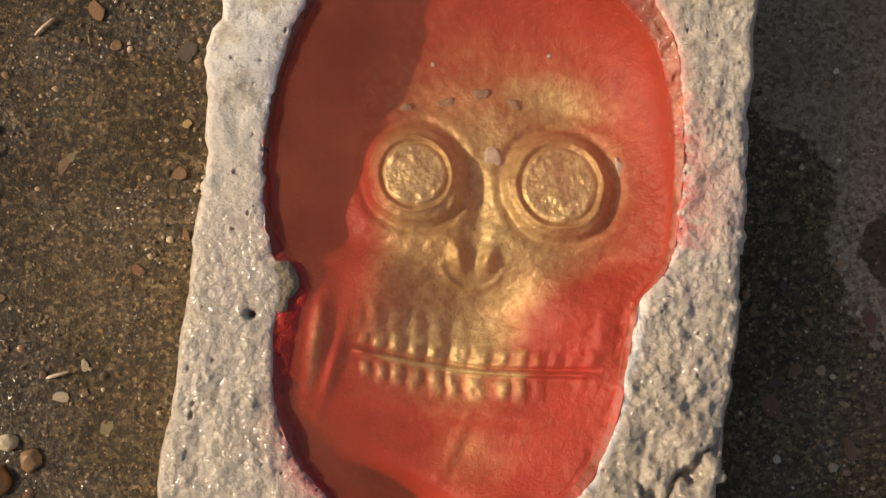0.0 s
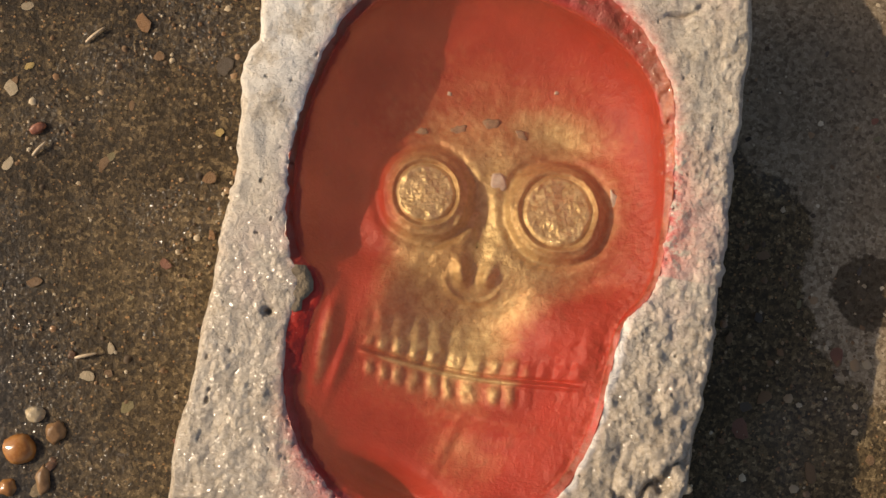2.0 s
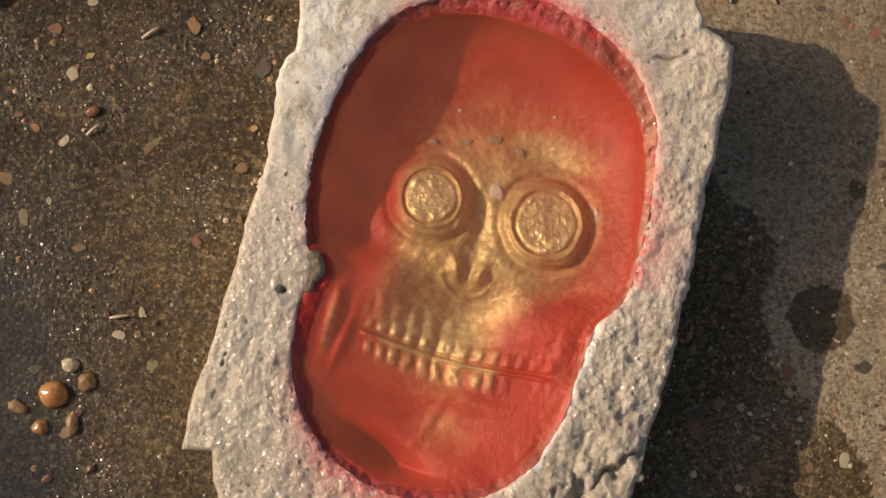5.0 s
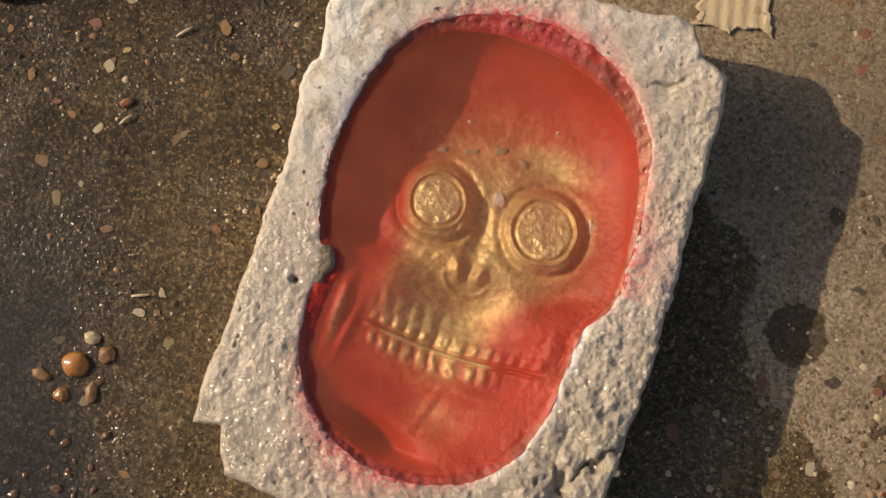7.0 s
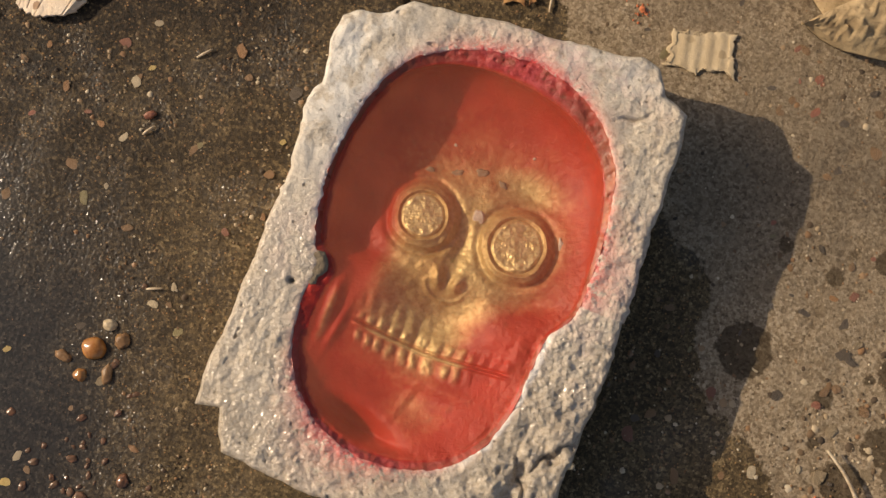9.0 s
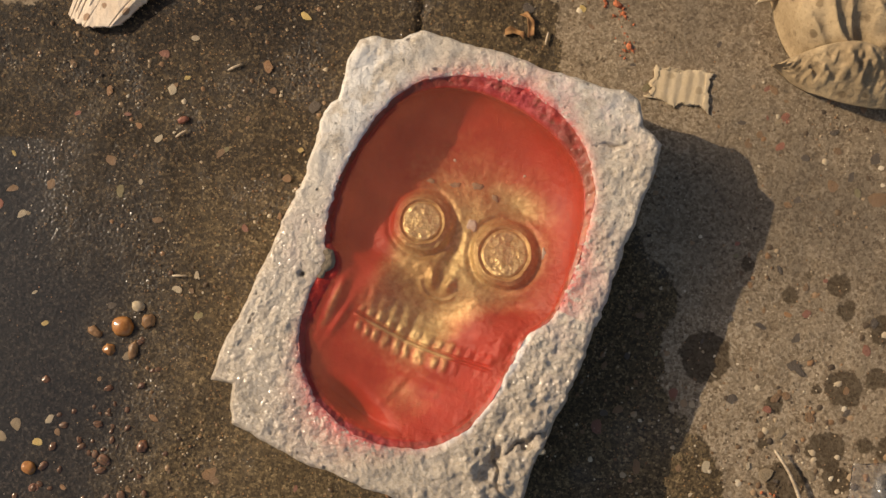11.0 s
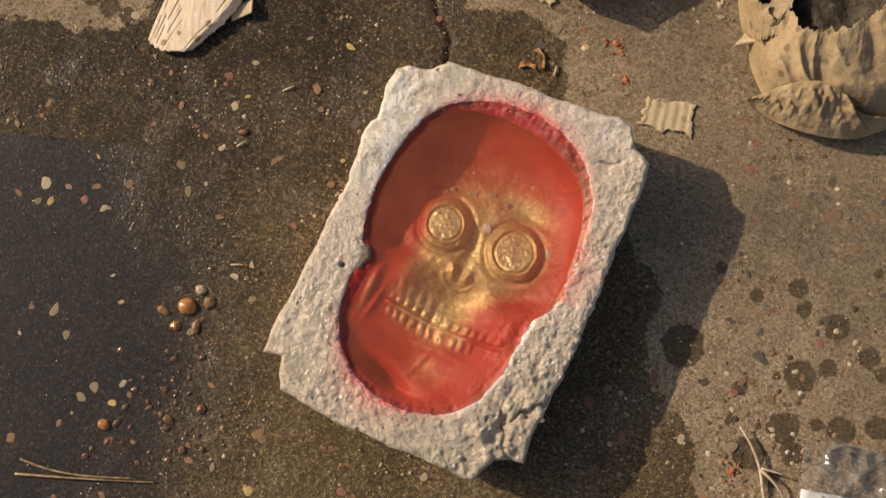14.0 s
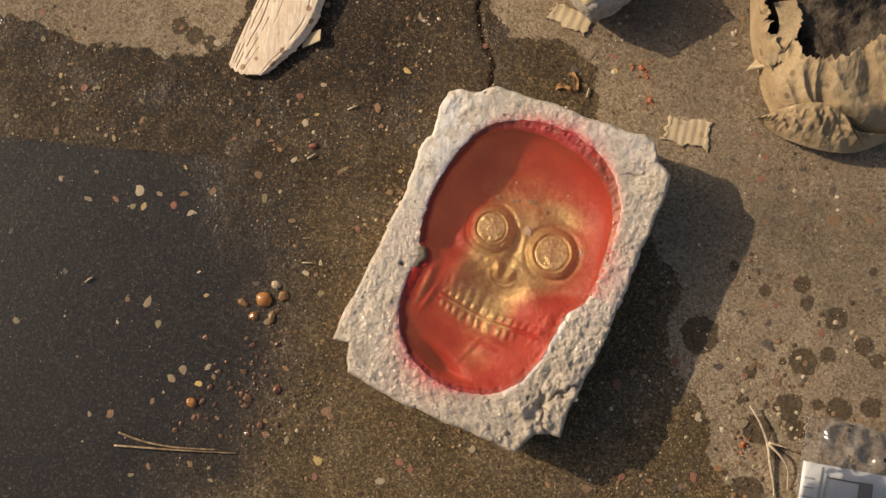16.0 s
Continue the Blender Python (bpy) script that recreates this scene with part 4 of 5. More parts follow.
def card_scrap(cx, cy, w, h, turn, flutes, label, seed):
    c, s = math.cos(radians(turn)), math.sin(radians(turn))

    def shape(u, v):
        tear = 0.0026 * vnoise(u * 0.05, v * 0.05, 0.009, seed) + 0.0008 * vnoise(u * 0.05, v * 0.05, 0.0022, seed + 1)
        edge = np.maximum(np.abs(u - 0.5), np.abs(v - 0.5)) > 0.42
        a, b = (u - 0.5) * w + tear * edge, (v - 0.5) * h + tear[::-1] * edge
        z = 0.0028 + 0.00022 * np.sin(u * flutes * 2 * math.pi) + 0.0004 * vnoise(a, b, 0.012, seed + 2)
        return cx + a * c - b * s, cy + a * s + b * c, z

    ob = new("cardboard_scrap", sheet_mesh("cardboard_scrap", 70, 24, shape, 0.0026, CARD))
    ob.location.z = -0.0008
    return tagged(ob, label, "cardboard", "torn scraps of corrugated cardboard")


card_scrap(0.0965, 0.1895, 0.040, 0.024, 12, 5.5, "torn scrap of tan corrugated cardboard on dry concrete", 3)
card_scrap(-0.0385, 0.2400, 0.036, 0.017, 0, 4.5, "small torn cardboard scrap beside a lump of rubble", 13)


def build_wood():
    """A split, fraying slip of pale wood with a rolled edge."""
    left = smooth_path([(x, y, 0.0) for x, y in [(-0.299, 0.078), (-0.300, 0.095), (-0.300, 0.112), (-0.300, 0.139), (-0.302, 0.174), (-0.303, 0.204)]], 60)
    right = smooth_path([(x, y, 0.0) for x, y in [(-0.263, 0.084), (-0.256, 0.099), (-0.249, 0.116), (-0.243, 0.136), (-0.243, 0.159), (-0.249, 0.202)]], 60)

    def shape(u, v):
        k = u * 59
        lx, ly = np.interp(k, range(60), left[:, 0]), np.interp(k, range(60), left[:, 1])
        rx, ry = np.interp(k, range(60), right[:, 0]), np.interp(k, range(60), right[:, 1])
        ragged = 0.0012 * vnoise(u * 0.3, v * 0, 0.010, 5) + 0.0006 * vnoise(u * 0.3, v * 0, 0.003, 6)
        tip = 0.0065 * np.sin(np.pi * v) ** 0.7 + 0.0010 * vnoise(v * 0.1, u * 0, 0.006, 2)
        x = lx + v * (rx - lx) + ragged * (v > 0.92) - 0.3 * tip * (1 - u) ** 7
        y = ly + v * (ry - ly) - tip * (1 - u) ** 7
        z = 0.0045 + 0.006 * u + 0.0045 * v + 0.0030 * np.sin(v * 3.0) * u - 0.0040 * step(0.90, 1.0, v)
        z = z + 0.00022 * fbm(x * 2.2 + 0.9 * y, y * 0.3, 0.008, 3, 8) + 0.00015 * fbm(x, y, 0.006, 2, 18)
        for at, wide, deep in ((0.08, 0.006, 0.0009), (0.15, 0.006, 0.0013), (0.24, 0.007, 0.0014), (0.33, 0.006, 0.0010), (0.46, 0.006, 0.0006), (0.86, 0.010, 0.0008)):
            line = at + 0.02 * vnoise(u * 0.3, u * 0, 0.05, int(at * 100)) - 0.06 * u
            z = z - deep * np.exp(-((v - line) / wide) ** 2) * (vnoise(u * 0.3, u * 0, 0.03, int(at * 77)) > -0.45)
        return x, y, np.maximum(z, 0.0036)

    base = new("wood_slip")
    part("slip", sheet_mesh("slip", 120, 130, shape, 0.0028, PALE_WOOD), base)

    def under(u, v):
        x, y = -0.2492 + 0.013 * u + 0.004 * v, 0.1276 + 0.012 * u - 0.010 * v
        return x, y, 0.004 + 0.004 * u + 0.001 * vnoise(x, y, 0.01, 5)

    part("torn_layer", sheet_mesh("torn_layer", 20, 12, under, 0.0015, CARD), base, "tan torn layer showing beneath")
    base.location.z = -0.0004
    return tagged(base, "pale frayed slip of split wood with brown specks", "wood piece")


build_wood()


def build_rubble():
    base = new("rubble_lump")
    bm = bmesh.new()
    bmesh.ops.create_icosphere(bm, subdivisions=5, radius=1)
    for v in bm.verts:
        c = v.co
        k = 1 / max(abs(c.x) ** 1.0, abs(c.y), abs(c.z) * 1.0) ** 0.75
        p = Vector((c.x * 0.048, c.y * 0.036, c.z * 0.026)) * k
        p += c * (0.004 * noise.noise(c * 2.2) + 0.0016 * noise.noise(c * 7) + 0.0008 * noise.noise(c * 18))
        v.co = p
    me = bpy.data.meshes.new("lump")
    bm.to_mesh(me)
    bm.free()
    me.materials.append(ROCK)
    me.polygons.foreach_set("use_smooth", [True] * len(me.polygons))
    part("lump", me, base)
    part("yellow_face", flake("yellow_face", 0.026, -0.018, 0.0250, 0.011, 0.015, 30, 0.003, YELLOW_STAIN, 3, 16), base, "yellowed patch of old plaster")
    base.location, base.rotation_euler = (-0.0411, 0.2889, 0.025), (radians(4), radians(-5), radians(-28))
    return tagged(base, "grey lump of broken rubble with a yellowed face", "rubble")


build_rubble()


def build_carton():
    """A trodden carton, open above, its walls crumpled outwards."""
    base = new("crumpled_carton")
    outer = smooth_path([(x, y, 0.0) for x, y in [(0.089, 0.343), (0.102, 0.310), (0.115, 0.283), (0.130, 0.263), (0.143, 0.245), (0.160, 0.230), (0.186, 0.224), (0.211, 0.227), (0.237, 0.237), (0.263, 0.261), (0.289, 0.297)]], 300)
    inner = smooth_path([(x, y, 0.0) for x, y in [(0.105, 0.345), (0.113, 0.311), (0.122, 0.293), (0.138, 0.280), (0.145, 0.289), (0.160, 0.281), (0.178, 0.287), (0.194, 0.298), (0.205, 0.314), (0.217, 0.333), (0.230, 0.363)]], 300)

    def folds(x, y, size, seed):
        # long creases that run down towards the pouch
        along, across = 0.75 * x - 0.66 * y, 0.66 * x + 0.75 * y
        return 1 - np.abs(vnoise(across + 0.012 * vnoise(x, y, 0.05, seed + 5), along * 0.22, size, seed)) * 1.3

    def wall(u, v):
        k = u * 299
        ragged = 0.0035 * vnoise(u * 0.6, v * 0, 0.012, 24) + 0.0020 * vnoise(u * 0.6, v * 0, 0.004, 25)
        ox, oy = np.interp(k, range(300), outer[:, 0]), np.interp(k, range(300), outer[:, 1])
        ix, iy = np.interp(k, range(300), inner[:, 0]), np.interp(k, range(300), inner[:, 1])
        d = np.hypot(ix - ox, iy - oy)
        w = v * (1 + ragged / d * v ** 3)
        x, y = ox + (ix - ox) * w, oy + (iy - oy) * w
        z = 0.004 + 0.012 * step(0.35, 0.6, u) + 0.026 * step(0.0, 0.40, v) + 0.008 * step(0.4, 1.0, v)
        z = z + (0.0085 * (folds(x, y, 0.019, 60) - 0.4) + 0.0040 * (folds(x, y, 0.009, 64) - 0.4) + 0.006 * (crumple(x, y, 0.05, 62) - 0.6)) * step(0.0, 0.22, v) + 0.0010 * fbm(x, y, 0.010, 2, 66)
        return x, y, np.maximum(z, 0.0032)

    part("carton_wall", sheet_mesh("carton_wall", 320, 90, wall, 0.0022, BROWN_PAPER), base, "dusty brown crumpled corrugated wall")
    low = smooth_path([(x, y, 0.0) for x, y in [(0.145, 0.226), (0.163, 0.219), (0.182, 0.217), (0.206, 0.219), (0.229, 0.227), (0.246, 0.241), (0.261, 0.260)]], 120)
    high = smooth_path([(x, y, 0.0) for x, y in [(0.145, 0.222), (0.156, 0.232), (0.169, 0.241), (0.188, 0.249), (0.208, 0.249), (0.220, 0.242), (0.243, 0.249)]], 120)

    def flap(u, v):
        # the pouch folded over at the near edge, wrinkled towards its tip
        k = u * 119
        ax, ay = np.interp(k, range(120), low[:, 0]), np.interp(k, range(120), low[:, 1])
        bx, by = np.interp(k, range(120), high[:, 0]), np.interp(k, range(120), high[:, 1])
        x, y = ax + (bx - ax) * v, ay + (by - ay) * v
        full = np.sin(np.pi * np.clip(u, 0.03, 0.97)) ** 0.6
        z = 0.005 + 0.012 * step(0.15, 0.5, u) + full * (0.028 * np.sin(np.clip(v, 0, 1) * 1.75) + 0.004 * v)
        wrinkle = vnoise(u * 0.22 + 0.03 * v, v * 0.02, 0.0085, 71) + 0.5 * vnoise(u * 0.22 - 0.02 * v, v * 0.03, 0.004, 73)
        z = z + 0.0036 * wrinkle * np.sin(np.pi * np.clip(v, 0.05, 1)) + 0.004 * (crumple(x, y, 0.02, 75) - 0.6) * full * v - 0.006 * bump(x, y, 0.2034, 0.2337, 0.006, 0.005)
        return x, y, np.maximum(z, 0.0032)

    part("folded_flap", sheet_mesh("folded_flap", 190, 70, flap, 0.0020, BROWN_PAPER), base, "creased pouch folded over at the edge")

    def strip(u, v):
        x = 0.1165 + 0.016 * v + 0.006 * np.sin(u * 5) + 0.0015 * vnoise(u * 0.2, v * 0.01, 0.010, 3) * v + 0.020 * u
        y = 0.3163 - 0.055 * u + 0.010 * v + 0.003 * vnoise(v * 0.1, u * 0, 0.006, 8) * (u > 0.9)
        z = 0.032 + 0.010 * np.sin(u * 2.4) * (0.5 + 0.5 * v) + 0.003 * (crumple(x, y, 0.02, 87) - 0.5)
        return x, y, z

    part("torn_strip", sheet_mesh("torn_strip", 80, 30, strip, 0.0020, BROWN_PAPER), base, "torn upright strip of cardboard")

    def tab(u, v):
        x, y = 0.1200 + 0.022 * u + 0.004 * v, 0.2577 + 0.012 * u + 0.014 * v - 0.010 * u * v
        return x, y, 0.010 + 0.012 * u + 0.003 * np.sin(v * 5) + 0.001 * vnoise(x, y, 0.008, 3)

    part("torn_tab", sheet_mesh("torn_tab", 24, 16, tab, 0.0020, CARD), base, "pale torn tab")
    base.location.z = -0.0006
    return tagged(base, "dusty brown cardboard carton, torn open and crumpled flat", "carton")


build_carton()


def build_dirt():
    n, rings = 90, 26
    a = np.linspace(0, 2 * math.pi, n, endpoint=False)[None, :]
    s = np.linspace(0.02, 1, rings)[:, None]
    r = s * (0.100 + 0.008 * vnoise(np.cos(a) * 0.1, np.sin(a) * 0.1, 0.06, 2))
    x, y = 0.205 + r * np.cos(a) * 1.05, 0.362 + r * np.sin(a)
    z = 0.034 - 0.030 * s ** 7 + 0.006 * fbm(x, y, 0.020, 5, 5) * (1 - s ** 6) - 0.006 * bump(x, y, 0.19, 0.315, 0.02, 0.012)
    z = np.where(s >= 0.999, 0.0, z)
    me = mesh("dirt_heap", np.stack([x, y, z], -1).reshape(-1, 3), grid_faces(rings, n, True), DIRT)
    return tagged(new("dirt", me), "dark crumbly dirt lying in the torn carton", "dirt")


build_dirt()


def build_packet():
    base = new("plastic_packet")
    o, d = np.array((0.3013, -0.0282)), np.array((-0.25, 0.968))
    q = np.array((0.968, 0.25))

    def put(u, v, z):
        return o[0] + d[0] * u + q[0] * v, o[1] + d[1] * u + q[1] * v, z

    def card(u, v):
        return put(-0.085 + 0.085 * u, 0.078 * v, 0.006 + 0.003 * np.sin(u * 4) + 0.001 * np.sin(v * 5))

    inner = part("printed_card", sheet_mesh("printed_card", 30, 24, card, 0.0012, PAPER), base, "white printed card inside")

    def bar(name, u0, u1, v0, v1, mat):
        def shape(u, v):
            a, b = u0 + (u1 - u0) * u, v0 + (v1 - v0) * v
            return card_z(a, b)
        part(name, sheet_mesh(name, 8, 6, shape, 0.0006, mat), inner)

    def card_z(a, b):
        x, y, z = card((a + 0.085) / 0.085, b / 0.078)
        return x, y, z + 0.0012

    bar("printed_line", -0.084, -0.002, 0.0150, 0.0166, GREY_INK)
    bar("printed_line", -0.084, -0.008, 0.0195, 0.0212, GREY_INK)
    bar("printed_line", -0.0110, -0.0094, 0.0212, 0.0480, INK)
    bar("printed_panel", -0.030, -0.009, 0.0480, 0.0600, INK)
    for k in range(9):
        bar("printed_bar", -0.078 + 0.008 * k, -0.0768 + 0.008 * k, 0.002, 0.0105, GREY_INK)

    def wrap(u, v):
        a, b = -0.030 + 0.066 * u, -0.004 + 0.090 * v
        z = 0.0108 + 0.008 * np.sin(np.pi * v) * np.sin(np.pi * u) + 0.010 * (crumple(a, b, 0.022, 33) - 0.6) * step(0.3, 0.6, u)
        return put(a + 0.006 * vnoise(b, a * 0, 0.02, 4) * u ** 4, b, np.maximum(z, 0.0098 - 0.0068 * step(0.5, 0.8, u)))

    part("clear_film", sheet_mesh("clear_film", 70, 50, wrap, 0.0002, FILM), base, "clear crinkled plastic film")
    return tagged(base, "clear plastic packet with a white printed card inside", "packet")


build_packet()

# slivers and crumbs
def crumb_mesh(name, r, material, seed):
    """A pinch of crushed brick: one larger bit among fine ones."""
    rnd = random.Random(seed)
    bm = bmesh.new()
    for k in range(26):
        size = r * (0.42 if k == 0 else rnd.uniform(0.07, 0.22))
        d = 0 if k == 0 else abs(rnd.gauss(0, 0.75)) * r
        a = rnd.uniform(0, 6.28)
        m = Matrix.LocRotScale((d * math.cos(a), d * math.sin(a), size * 0.25), Euler((a, d * 900, 0)), (size, size * 0.8, size * 0.6))
        bmesh.ops.create_icosphere(bm, subdivisions=1, radius=1, matrix=m)
    me = bpy.data.meshes.new(name)
    bm.to_mesh(me)
    bm.free()
    me.materials.append(material)
    return me


def leaf_mesh(name, r, material, seed):
    """A small curled, ragged piece of dead leaf."""
    def shape(u, v):
        wide = 0.55 + 0.35 * vnoise(u * 0.02, u * 0, 0.005, seed)
        x = (u - 0.5) * 2.4 * r
        y = (v - 0.5) * 1.5 * r * wide + 0.3 * r * np.sin(u * 4)
        return x, y, 0.0010 + 0.35 * r * np.abs(v - 0.5) + 0.12 * r * np.sin(u * 9 + seed)

    return sheet_mesh(name, 16, 8, shape, 0.0005, material)


DEAD_LEAF = plain_material("dead_leaf", (0.36, 0.19, 0.07), 0.8, (0.22, 0.10, 0.035))
for i, (x, y, r, mat, name, label, cat) in enumerate((
        (0.037, 0.225, 0.0085, BRICK_RED, "brick_crumb", "orange-red brick crumb on dry concrete", "crumb"),
        (0.043, 0.221, 0.0045, BRICK_RED, "brick_crumb", "orange-red brick crumb on dry concrete", "crumb"),
        (0.055, 0.202, 0.0065, BRICK_RED, "brick_crumb", "orange-red brick crumb on dry concrete", "crumb"),
        (0.049, 0.209, 0.0022, BRICK_RED, "brick_crumb", "orange-red brick crumb on dry concrete", "crumb"),
        (0.250, -0.037, 0.0070, BRICK_RED, "brick_crumb", "orange-red brick crumb beside the twig", "crumb"),
        (-0.012, 0.190, 0.0070, DEAD_LEAF, "leaf_scrap", "curled orange scrap of dead leaf", "leaf"),
        (-0.018, 0.181, 0.0055, DEAD_LEAF, "leaf_scrap", "curled orange scrap of dead leaf", "leaf"))):
    ob = new(name, crumb_mesh(name, r, mat, 60 + i) if mat is BRICK_RED else leaf_mesh(name, r, mat, i))
    ob.location, ob.rotation_euler = (x, y, 0.0002), (0, 0, i * 1.1)
    tagged(ob, label, cat)
for x, y, turn, length in ((-0.181, 0.088, 48, 0.011), (0.003, 0.186, 100, 0.009), (-0.158, -0.054, 22, 0.010), (-0.330, -0.150, 60, 0.009), (-0.196, 0.033, 55, 0.009)):
    c, s = math.cos(radians(turn)), math.sin(radians(turn))
    me = tube_mesh("splinter", smooth_path([(x - c * length / 2, y - s * length / 2, 0.0012), (x, y, 0.002), (x + c * length / 2, y + s * length / 2, 0.0015)], 7), [0.0004, 0.0007, 0.0008, 0.0008, 0.0007, 0.0006, 0.0003], TWIG, 6)
    tagged(new("splinter", me), "thin pale splinter lying on the concrete", "splinter", "splinters on the concrete")


# ---- pebbles set in the concrete ----
def dome_mesh(seed, material, n=9):
    rnd = random.Random(seed)
    wob = [1 + rnd.uniform(-0.22, 0.22) for _ in range(n)]
    verts = []
    for q, h in ((1.0, -0.25), (0.93, 0.14), (0.6, 0.30)):
        for k in range(n):
            a = 2 * math.pi * k / n
            verts.append((q * wob[k] * math.cos(a), q * 0.78 * wob[k] * math.sin(a), h))
    verts.append((0, 0, 0.34))
    faces = grid_faces(3, n, True) + [[2 * n + k, 2 * n + (k + 1) % n, 3 * n] for k in range(n)]
    return mesh("pebble", verts, faces, material)


